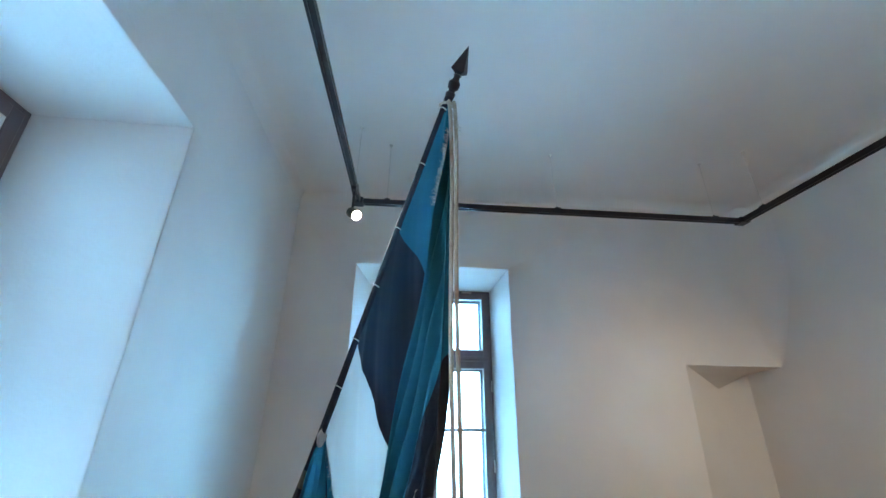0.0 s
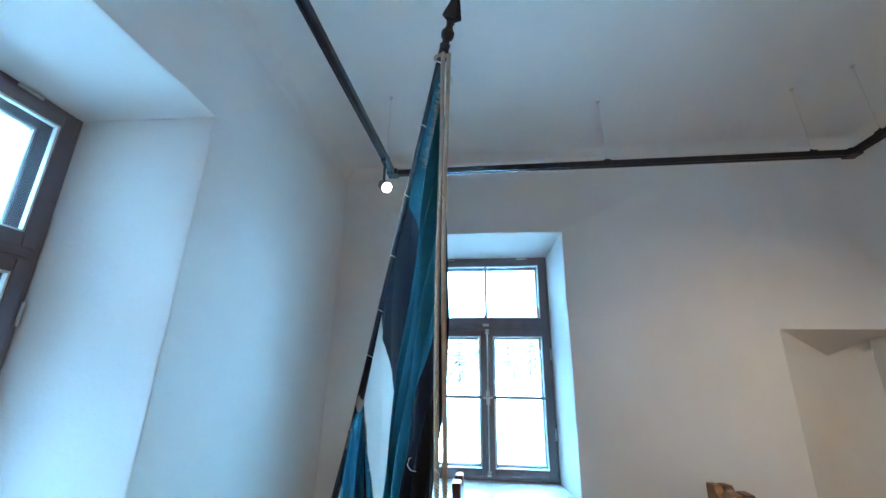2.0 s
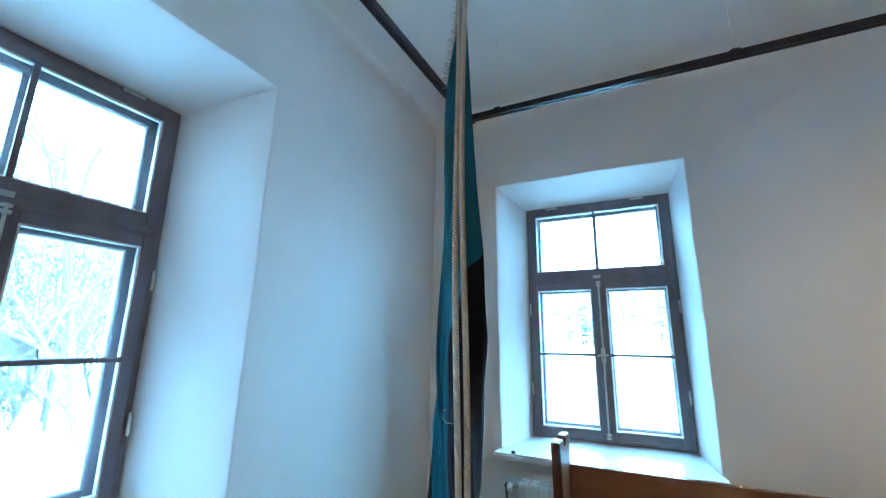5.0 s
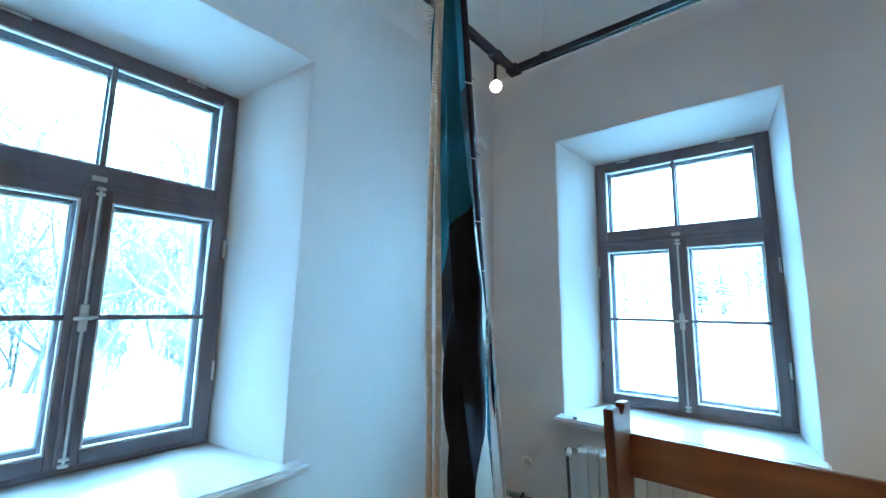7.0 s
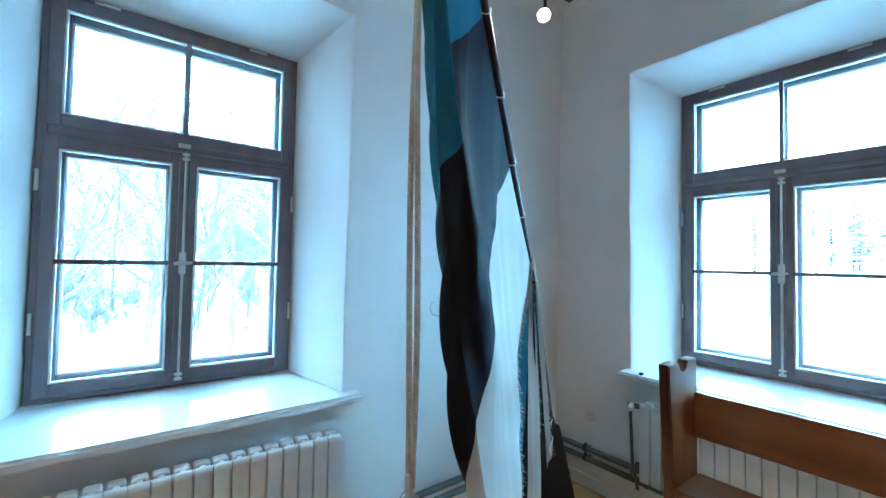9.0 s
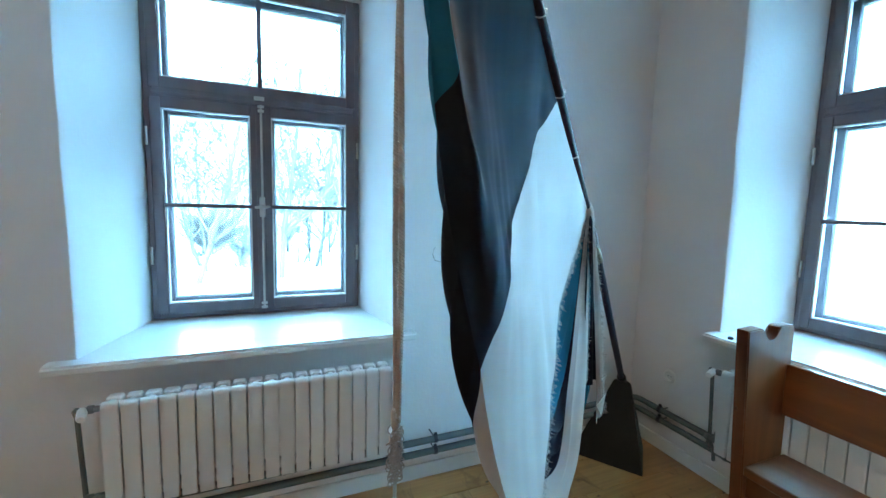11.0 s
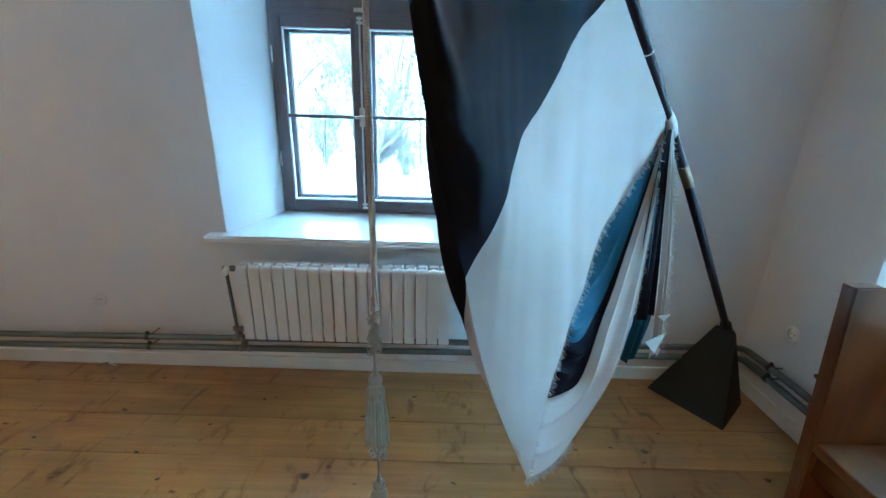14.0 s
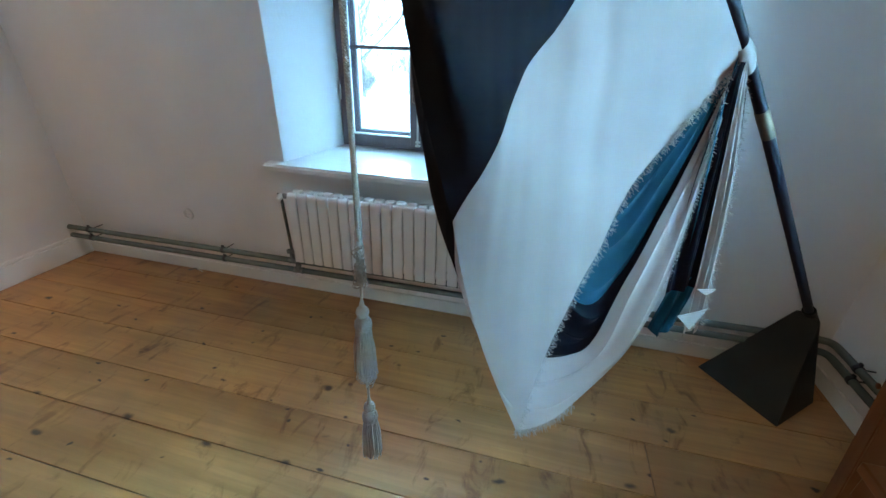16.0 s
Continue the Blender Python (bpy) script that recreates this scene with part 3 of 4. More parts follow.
def radiator(m, n, label):
    r = empty("radiator")
    r.matrix_basis = m
    tagged(r, label, "radiator", group="radiators under the windows")
    first = part("radiator_section", section_mesh(), ENAMEL, r)
    for k in range(n):
        s = first if k == 0 else new("radiator_section", first.data)
        s.parent = r
        s.location = (0.03 + 0.0618 * k, 0, 0)
    # valve with its white thermostat cap, and the feed pipe down to the mains
    H = 0.425
    v = part("valve", lathe([(0.012, 0), (0.012, 0.03), (0.016, 0.032), (0.016, 0.05), (0.011, 0.053), (0.011, 0.075)], (0.0, 0.05, H - 0.035), (-1, 0, 0), 12), FITTING, r, "nickel-plated radiator valve")
    b = lathe([(0.016, 0.0), (0.017, 0.012), (0.0155, 0.05), (0.012, 0.06)], (-0.065, 0.045, H - 0.036), (0.25, -0.95, -0.12), 16)
    part("valve_cap", b, PLASTIC, v, "white valve cap")
    pts = [(-0.07, 0.05, H - 0.035), (-0.088, 0.06, H - 0.035), (-0.1, 0.075, H - 0.05), (-0.103, 0.1, H - 0.08), (-0.1, 0.125, -0.055)]
    part("feed_pipe", tube(pts, 0.009, 10), ZINC, r, "thin grey-green feed pipe")
    b = tube([(0.0, 0.05, 0.035), (-0.05, 0.05, 0.035), (-0.07, 0.07, 0.02), (-0.075, 0.12, -0.06), (-0.075, 0.13, -0.12)], 0.009, 10)
    b = lathe([(0.015, 0), (0.015, 0.03)], (-0.015, 0.05, 0.035), (-1, 0, 0), 8, bm=b)
    b = lathe([(0.013, 0), (0.016, 0.004), (0.016, 0.024), (0.013, 0.028)], (-0.05, 0.05, 0.035), (-1, 0, 0), 8, bm=b)
    b = lathe([(0.012, -0.02), (0.012, 0.03)], (-0.073, 0.075, 0.0), (0, 0, 1), 8, bm=b)
    part("return_valve", b, FITTING, r, "metal return valve and elbow")
    for x in (0.15, 0.06 * n - 0.15):
        for z in (0.07, 0.33):
            part("wall_bracket", box((x - 0.008, 0.085, z), (x + 0.008, 0.235, z + 0.015), 0.002), ENAMEL, r)
    return r


radiator(Matrix.Translation((-0.436, 0.57, 0.299)) @ pose(0, 0, 0, 0, 0, 90), 18, "white sectional radiator under the window sill")
radiator(Matrix.Translation((0.09, 3.2, 0.293)), 18, "white sectional radiator behind the pine bench")

# the mains rise a little towards the corner
PX, PY = -0.565, 3.388


def pipe_z(y, low):
    return (0.154 if low else 0.219) + 0.0112 * y


for low in (0, 1):
    zc = pipe_z(PY, low)
    p = tube([(PX, YS + 0.002, pipe_z(YS, low)), (PX, PY - 0.045, zc), (PX + 0.006, PY - 0.02, zc), (PX + 0.02, PY - 0.006, zc), (PX + 0.045, PY, zc), (2.55, PY, zc)], 0.0178, 16)
    tagged(part("heating_pipe", p, ZINC), "grey-green steel heating pipe along the wall", "pipe", group="heating pipes")


def clamp(x, y, along):
    """A pair of pipe clips on a stud from the wall."""
    b = None
    for z in (pipe_z(y, 0), pipe_z(y, 1)):
        b = lathe([(0.018, -0.011), (0.0215, -0.009), (0.0215, 0.009), (0.018, 0.011)], (x, y, z), along, 16, bm=b)
        if along[1]:
            b = tube([(x, y, z), (x - 0.1, y, z)], 0.0035, 8, bm=b)
            b = box((x - 0.005, y - 0.009, z + 0.017), (x + 0.005, y + 0.009, z + 0.034), 0.002, bm=b)
        else:
            b = tube([(x, y, z), (x, y + 0.07, z)], 0.0035, 8, bm=b)
            b = box((x - 0.009, y - 0.005, z + 0.017), (x + 0.009, y + 0.005, z + 0.034), 0.002, bm=b)
    tagged(part("pipe_clamp", b, BLACK), "dark metal clamp holding the heating pipes", "pipe clamp", group="pipe clamps")


for y in (-0.06, 1.96, -1.2):
    clamp(PX, y, (0, 1, 0))
for x in (-0.37, 0.9, 2.2):
    clamp(x, PY, (1, 0, 0))


def tee(x, y, z, axis):
    b = lathe([(0.022, -0.03), (0.022, -0.02), (0.019, -0.018), (0.019, 0.018), (0.022, 0.02), (0.022, 0.03)], (x, y, z), axis, 12)
    b = lathe([(0.015, 0), (0.015, 0.03), (0.018, 0.032), (0.018, 0.042)], (x, y, z), (0, 0, 1), 10, bm=b)
    tagged(part("pipe_tee", b, FITTING), "metal tee joint on the heating pipe", "pipe fitting", group="pipe fittings")


tee(PX, 0.47, pipe_z(0.47, 0), (0, 1, 0))
tee(PX, 0.497, pipe_z(0.497, 1), (0, 1, 0))
tee(-0.01, PY, pipe_z(PY, 0), (1, 0, 0))
tee(0.015, PY, pipe_z(PY, 1), (1, 0, 0))


def socket(x, y, z, turn):
    s = empty("wall_socket")
    s.matrix_basis = Matrix.Translation((x, y, z)) @ pose(0, 0, 0, 0, 0, turn)
    tagged(s, "round white plastic wall socket", "wall socket", group="wall sockets")
    part("cover_ring", lathe([(0.043, 0.0), (0.043, 0.006), (0.038, 0.011), (0.027, 0.012), (0.0245, 0.009), (0.0235, 0.002)], (0, 0, 0), (0, -1, 0), 28), PLASTIC, s)
    b = lathe([(0.0235, 0.0022), (0.0215, 0.0026), (0.002, 0.0028)], (0, 0, 0), (0, -1, 0), 24)
    part("socket_face", b, PLASTIC, s)
    b = lathe([(0.003, 0.0), (0.003, 0.0036)], (-0.0095, 0, 0), (0, -1, 0), 8)
    b = lathe([(0.003, 0.0), (0.003, 0.0036)], (0.0095, 0, 0), (0, -1, 0), 8, bm=b)
    part("contact_hole", b, BLACK, s)


socket(XA - 0.0565, -0.374, 0.4, 90)
socket(-0.369, YB + 0.047, 0.464, 0)

# ---- ceiling track with its spotlight ----
ZT = 2.897
track = empty("lighting_track", -0.02, 2.695, ZT)
tagged(track, "black ceiling-hung lighting track", "lighting track")
T0 = Vector((-0.02, 2.695, ZT))


def bar(a, b):
    """One length of track: a slotted square profile."""
    a, b = Vector(a) - T0, Vector(b) - T0
    d = (b - a).normalized()
    s = Vector((d.y, -d.x, 0))
    prof = [(-0.018, 0.018), (0.018, 0.018), (0.018, -0.018), (0.008, -0.018), (0.008, -0.006), (-0.008, -0.006), (-0.008, -0.018), (-0.018, -0.018)]
    bm = bmesh.new()
    e0 = [bm.verts.new(a + s * u + Vector((0, 0, v))) for u, v in prof]
    e1 = [bm.verts.new(b + s * u + Vector((0, 0, v))) for u, v in prof]
    bm.faces.new(e0), bm.faces.new(e1)
    for k in range(len(prof)):
        bm.faces.new((e0[k], e0[(k + 1) % 8], e1[(k + 1) % 8], e1[k]))
    part("track_bar", bm, BLACK, track, angle=20)


bar((-0.105, -0.95, ZT), (-0.021, 2.66, ZT))
bar((0.015, 2.695, ZT), (2.72, 2.695, ZT))
bar((2.755, 2.66, ZT), (2.79, -0.95, ZT))
for x in (-0.02, 2.755):
    j = part("corner_joint", box((x - 0.034, 2.659, ZT - 0.02), (x + 0.034, 2.731, ZT + 0.02), 0.002), BLACK, track)
    j.location = -T0
for x, y, fx, fy in ((-0.024, 2.53, -0.018, 2.53), (-0.07, 0.5, -0.07, 0.5), (0.17, 2.695, 0.175, 2.705), (1.36, 2.695, 1.353, 2.7), (2.545, 2.695, 2.537, 2.695), (2.757, 2.5, 2.75, 2.515), (2.77, 0.8, 2.77, 0.8)):
    w = part("hanging_wire", tube([(x, y, ZT + 0.03), (fx, fy, ZC - 0.01)], 0.0009, 6), STEEL, track, "thin steel hanging wire")
    w.location = -T0
    b = box((x - 0.02, y - 0.02, ZT + 0.0185), (x + 0.02, y + 0.02, ZT + 0.027), 0.003)
    b = lathe([(0.004, 0), (0.004, 0.02)], (x, y, ZT + 0.02), (0, 0, 1), 8, bm=b)
    g = part("wire_grip", b, BLACK, track)
    g.location = -T0
    c = part("ceiling_fixing", lathe([(0.012, 0.0), (0.012, 0.004), (0.006, 0.014), (0.003, 0.02)], (fx, fy, ZC), (0, 0, -1), 12), STEEL, track)
    c.location = -T0


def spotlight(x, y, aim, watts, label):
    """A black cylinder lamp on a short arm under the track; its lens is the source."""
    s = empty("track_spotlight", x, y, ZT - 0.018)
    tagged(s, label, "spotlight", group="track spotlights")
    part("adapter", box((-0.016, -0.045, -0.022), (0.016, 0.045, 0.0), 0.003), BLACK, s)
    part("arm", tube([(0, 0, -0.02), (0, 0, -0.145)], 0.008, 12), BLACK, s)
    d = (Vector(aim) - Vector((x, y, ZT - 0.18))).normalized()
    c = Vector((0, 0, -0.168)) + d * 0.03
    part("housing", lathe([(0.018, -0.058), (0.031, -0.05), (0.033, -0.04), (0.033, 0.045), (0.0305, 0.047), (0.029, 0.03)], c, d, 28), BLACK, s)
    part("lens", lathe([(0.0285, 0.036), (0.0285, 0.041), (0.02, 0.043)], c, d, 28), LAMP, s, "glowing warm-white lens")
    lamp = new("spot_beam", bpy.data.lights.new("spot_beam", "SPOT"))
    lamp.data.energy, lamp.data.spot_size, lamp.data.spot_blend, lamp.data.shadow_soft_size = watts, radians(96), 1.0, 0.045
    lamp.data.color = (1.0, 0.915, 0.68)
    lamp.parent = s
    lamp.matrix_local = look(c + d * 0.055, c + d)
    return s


spotlight(-0.024, 2.5, (1.1, 0.9, 1.45), 34, "small black cylinder spotlight, lit, at the corner of the track")
# unseen lamps: one for the warm pool by the recess, three added as fill
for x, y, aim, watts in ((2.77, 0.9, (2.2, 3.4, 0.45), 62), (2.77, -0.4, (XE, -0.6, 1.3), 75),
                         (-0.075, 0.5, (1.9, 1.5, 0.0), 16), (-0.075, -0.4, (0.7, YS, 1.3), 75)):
    spotlight(x, y, aim, watts, "small black cylinder spotlight added on the unseen part of the track")


# ---- bench ----
def bench():
    X0, X1, Y0, Y1 = 0.376, 1.856, 2.812, 3.095
    o = empty("pine_bench", X0, Y0, ZF)
    tagged(o, "varnished reddish pine bench with notched end boards", "bench", group="benches along the wall")
    L, D = X1 - X0, Y1 - Y0

    def end(x, mat, label):
        """End board: straight sides, a half-round notch in its top edge."""
        Hh, r, c, rake = 1.09, 0.048, D * 0.5, 0.09
        out = [(rake, 0.0), (0, Hh - 0.004)]
        out += [(c - r - 0.012, Hh)]
        out += [(c + r * math.cos(a), Hh - 0.006 + r * math.sin(a)) for a in [math.pi + math.pi * k / 10 for k in range(11)]]
        out += [(c + r + 0.012, Hh), (D, Hh - 0.004), (D + 0.02, 0.0), (D * 0.85, 0.0), (D * 0.78, 0.07), (D * 0.6, 0.07), (D * 0.53, 0.0)]
        b = bmesh.new()
        lo = [b.verts.new((x, u, v)) for u, v in out]
        hi = [b.verts.new((x + 0.047, u, v)) for u, v in out]
        b.faces.new(lo), b.faces.new(hi)
        for k in range(len(out)):
            b.faces.new((lo[k], lo[(k + 1) % len(out)], hi[(k + 1) % len(out)], hi[k]))
        bmesh.ops.bevel(b, geom=[e for e in b.edges if abs(e.verts[0].co.x - e.verts[1].co.x) < 1e-6], offset=0.004, segments=2, affect="EDGES")
        part("end_board", b, mat, o, label)

    end(0, BENCHZ, "")
    end(L - 0.049, LITWOOD, "pine end board with a half-round notch, yellowed by painted lamplight")
    part("back_rail", box((0.048, D - 0.034, 0.722), (L - 0.048, D - 0.004, 0.932), 0.006, 3), BENCH, o)
    part("seat", box((0.048, 0.05, 0.505), (L - 0.048, D + 0.02, 0.542), 0.006, 3), BENCH, o)
    part("seat_apron", box((0.048, 0.075, 0.41), (L - 0.048, 0.1, 0.504), 0.004), BENCH, o)
    for x in (0.0555, L - 0.0555):
        part("screw_plug", lathe([(0.008, 0.0), (0.008, 0.002), (0.006, 0.003)], (x - (0.028 if x < 0.5 else -0.028), -0.0005, 0.78), (0, -1, 0), 12), BENCHZ, o)
    return o


copy_thing(bench(), pose(1.868, 2.812, ZF, 0, 0, 1.5))


def sill_plug():
    b = lathe([(0.012, 0.0), (0.014, 0.004), (0.013, 0.012), (0.008, 0.015)], (0, 0, 0), (0, 0, 1), 14)
    o = tagged(part("screw_cap", b, BLACK), "small dark screw cap lying on the window sill", "screw cap")
    o.location = (0.014, 3.372, 0.833)


sill_plug()


def cable_end():
    """A short loose bit of cable with bare ends that lies by the skirting."""
    o = empty("cable_end", -0.63, -0.41, ZF)
    tagged(o, "short loose cable end lying on the floor by the skirting", "cable")
    part("sheath", tube([(0.012, -0.05, 0.006), (0.0, -0.025, 0.01), (-0.004, 0.0, 0.018), (0.004, 0.022, 0.012)], 0.0045, 8), FITTING, o)
    part("clip", tube([(0.004, 0.02, 0.012), (-0.004, 0.03, 0.026), (0.006, 0.04, 0.014), (0.0, 0.058, 0.005)], 0.0035, 8), PLASTIC, o, "pale plastic clip")


cable_end()


# ---- flag, pole and stand ----
JOINT, TOP, FOOT = Vector((-0.139, 2.587, 1.285)), Vector((0.4, 1.61, 2.6)), Vector((-0.53, 3.23, 0.392))
AXIS, LOWER = (TOP - JOINT).normalized(), (JOINT - FOOT).normalized()


def on_pole(z):
    """The two lengths of the pole meet at a slight angle in the ferrule."""
    a = TOP if z > JOINT.z else FOOT
    return JOINT + (a - JOINT) * ((z - JOINT.z) / (a.z - JOINT.z))


def pole_stand():
    s = empty("flagpole_stand", -0.45, 3.05, ZF)
    tagged(s, "dark wedge-shaped steel flagpole stand on the floor", "flagpole stand")
    b = bmesh.new()
    low = [(-0.571, 2.878, ZF), (-0.229, 3.116, ZF), (-0.45, 3.365, ZF), (-0.61, 3.2, ZF)]
    a, c = Vector((-0.54, 3.168, 0.418)), Vector((-0.462, 3.23, 0.41))
    v = [b.verts.new(Vector(p) - s.location) for p in low] + [b.verts.new(a - s.location), b.verts.new(c - s.location), b.verts.new(Vector((-0.535, 3.262, 0.402)) - s.location)]
    for f in ((0, 1, 5, 4), (1, 2, 5), (2, 3, 6, 5), (3, 0, 4, 6), (4, 5, 6), (3, 2, 1, 0)):
        b.faces.new([v[k] for k in f])
    bmesh.ops.bevel(b, geom=b.edges[:], offset=0.003, segments=2, affect="EDGES")
    part("wedge_base", b, STAND, s, angle=15)
    d = on_pole(0.43) - s.location
    part("pole_sleeve", lathe([(0.027, -0.05), (0.027, 0.012), (0.024, 0.014)], d, LOWER, 24), STAND, s)


pole_stand()


def flagpole():
    base = on_pole(0.42)
    p = empty("flagpole", *base)
    tagged(p, "dark leaning wooden flagpole with a spear finial", "flagpole")
    J, tip = JOINT - base, on_pole(2.748) - base
    part("shaft", lathe([(0.0185, 0.0), (0.0185, J.length - 0.01)], (0, 0, 0), LOWER, 24), POLE, p)
    part("shaft", lathe([(0.018, 0.01), (0.0175, (tip - J).length)], J, AXIS, 24), POLE, p)
    part("ferrule", lathe([(0.0186, -0.058), (0.0205, -0.056), (0.0205, 0.05), (0.0186, 0.052)], J, AXIS, 24), BRASS, p, "aged brass ferrule")
    part("knob", lathe([(0.0176, -0.004), (0.019, 0.0), (0.019, 0.011), (0.0135, 0.016), (0.013, 0.022), (0.021, 0.029), (0.024, 0.041), (0.023, 0.054), (0.016, 0.062), (0.0125, 0.068), (0.0125, 0.076), (0.017, 0.082), (0.011, 0.086)], tip, AXIS, 20), BLACK, p, "turned black knob")
    # four-sided spear
    b = bmesh.new()
    q = Vector((0, 0, 1)).rotation_difference(AXIS)
    rings = [[(0.011, 0.0), (0.038, 0.015), (0.038, 0.02), (0.001, 0.115)]]
    for prof in rings:
        loops = [[b.verts.new(tip + AXIS * 0.083 + q @ Vector((r * math.cos(a), r * 0.55 * math.sin(a), h))) for a in (0.5, 0.5 + math.pi / 2, 0.5 + math.pi, 0.5 + 1.5 * math.pi)] for r, h in prof]
        for x, y in zip(loops, loops[1:]):
            for k in range(4):
                b.faces.new((x[k], x[(k + 1) % 4], y[(k + 1) % 4], y[k]))
        b.faces.new(loops[0])
    part("spear_head", b, BLACK, p, "pointed black spear head", angle=20)
    for z in (2.705, 2.529, 2.312, 2.104, 1.896, 1.704):
        c = on_pole(z) - base
        s = AXIS.cross(Vector((0, 0, 1))).normalized()
        t = AXIS.cross(s)
        pts = [c + Vector((0.0, 0.0, -0.003)) + 0.0235 * (s * math.cos(a) * 1.1 + t * math.sin(a)) + AXIS * 0.006 * math.sin(2 * a) for a in [2 * math.pi * k / 20 for k in range(20)]]
        part("flag_ring", tube(pts, 0.0022, 6, closed=True), STEEL, p, "thin steel ring")


flagpole()

# the cloth: hoist points on the pole, a leading fold that hangs from its top, and a part carried back and tied low on the pole
NRM = Vector((0.846, 0.527, 0.08)).normalized()
FRONT = [  # hems and seams of the hanging part, from the pole to the leading fold
    [(0.441, 1.536, 2.7), (0.449, 1.515, 2.69), (0.457, 1.495, 2.675), (0.464, 1.478, 2.66)],
    [(0.28, 1.825, 2.295), (0.39, 1.632, 2.075), (0.437, 1.578, 1.85), (0.436, 1.54, 1.72)],
    [(0.115, 2.125, 1.868), (0.238, 1.95, 1.6), (0.345, 1.828, 1.345), (0.41, 1.7, 1.043)],
    [(-0.035, 2.43, 1.475), (0.092, 2.268, 1.211), (0.236, 2.088, 0.81), (0.378, 1.955, 0.27)],
]


def lift(bm, pts, t):
    """A thin flat patch of cloth with thickness t."""
    n = (Vector(pts[1]) - Vector(pts[0])).cross(Vector(pts[2]) - Vector(pts[0])).normalized() * t
    a, c = [bm.verts.new(p) for p in pts], [bm.verts.new(Vector(p) + n) for p in pts]
    bm.faces.new(a[::-1])
    bm.faces.new(c)
    for i in range(len(pts)):
        k = (i + 1) % len(pts)
        bm.faces.new((a[i], a[k], c[k], c[i]))


flag = empty("flag", *on_pole(2.7))
tagged(flag, "blue, black and white tricolour flag draped from the leaning pole", "flag")


def ripple(s, seed, z):
    """Soft vertical folds of uneven width; s runs across the cloth in metres."""
    f = 0.0
    for k, w in ((7, 0.9), (17, 0.32), (38, 0.07)):
        f += w * noise.noise(Vector((s * k, z * 0.55 + seed, seed * 3.1)))
    return f


def front(h, a):
    """Cloth from the pole (a = 0) to the leading fold (a = 1); h: 0 top hem to 3 bottom hem."""
    q = spline([spline(r, 3 * a) for r in FRONT], h)
    sag = math.sin(math.pi * a)
    q += NRM * (-0.045 * sag * (1 - a) * min(1, h) + (0.03 if h < 2 else 0.03 - 0.012 * min(1, 2 * (h - 2))) * sag ** 0.6 * min(1, 0.25 + h / 2) * ripple(q.y - q.x, 0.7, q.z))
    # the broad rounded leading fold
    q += NRM * 0.048 * math.exp(-((a - 0.82) / 0.13) ** 2) * min(1, 9 * (1 - a)) * min(1, h) * (1 if h < 1.35 else max(0, 1 - 1.1 * (h - 1.35)))
    # wavering stripe seams, and the belly of the cloth above its lowest corner
    q += Vector((0, -0.5, 1.0)) * 0.012 * math.sin(15 * a + 2.6 * h) * sag
    if h > 2:
        q += Vector((0.003, -0.02, -0.015)) * math.sin(math.pi * (h - 2)) * a * a
    return q - flag.location


REAR = [  # from the leading fold, down behind and up again to the tie
    [(0.464, 1.478, 2.66), (0.423, 1.527, 2.15), (0.36, 1.66, 1.75), (0.29, 1.76, 1.36), (0.15, 2.06, 1.03), (0.06, 2.26, 1.22), (-0.03, 2.41, 1.46)],
    [(0.436, 1.54, 1.72), (0.395, 1.61, 1.5), (0.335, 1.75, 1.22), (0.214, 2.09, 0.73), (0.114, 2.22, 0.8), (0.035, 2.325, 1.12), (-0.03, 2.418, 1.455)],
    [(0.41, 1.7, 1.043), (0.36, 1.735, 0.8), (0.305, 1.92, 0.55), (0.195, 2.135, 0.515), (0.118, 2.225, 0.76), (0.03, 2.332, 1.1), (-0.028, 2.42, 1.45)],
    [(0.378, 1.955, 0.27), (0.35, 2.02, 0.262), (0.262, 2.135, 0.305), (0.15, 2.29, 0.49), (0.085, 2.362, 0.7), (0.05, 2.39, 0.95), (-0.02, 2.425, 1.44)],
]


def rear(h, a):
    q = spline([spline(r, 6 * a) for r in REAR], h)
    body = math.sin(math.pi * min(1, a * 1.05)) ** 0.6
    g = h + 0.05 * noise.noise(Vector((h * 3, a * 2.0, 0.9)))
    wave = 2.0 * abs(math.sin((11.5 - 1.0 * h) * g + 0.6)) ** 0.8 - 1.0 + 0.2 * math.sin(17 * g + 2 + 1.5 * a) + 0.4 * noise.noise(Vector((h * 7, a * 1.5, 0.3)))
    q += NRM * (0.017 + 0.007 * max(0, 1.3 - h)) * (1.0 - wave) * body * (1.0 - 0.6 * a) * (1.0 + 0.1 * max(0, h - 2) * min(1, 2 * a))
    q -= NRM * min(1, 9 * a) * (0.032 * math.exp(-((a - 0.13) / 0.11) ** 2) + 0.03 * math.exp(-((a - 0.38) / 0.15) ** 2)) * (1 - 0.2 * h)
    q -= NRM * min(1, 9 * a) * 0.022 * math.exp(-((a - 0.4) / 0.2) ** 2) * max(0, 1 - h / 2.2)
    if 1 < h < 2:
        # the black belly behind the leading fold
        q += Vector((0.008, -0.02, 0)) * math.sin(math.pi * (h - 1)) * math.exp(-((a - 0.14) / 0.12) ** 2) * min(1, 12 * a)
    if h > 2:
        q += Vector((0.003, -0.02, -0.015)) * math.sin(math.pi * (h - 2)) * (1 - a) ** 6
    return q - flag.location


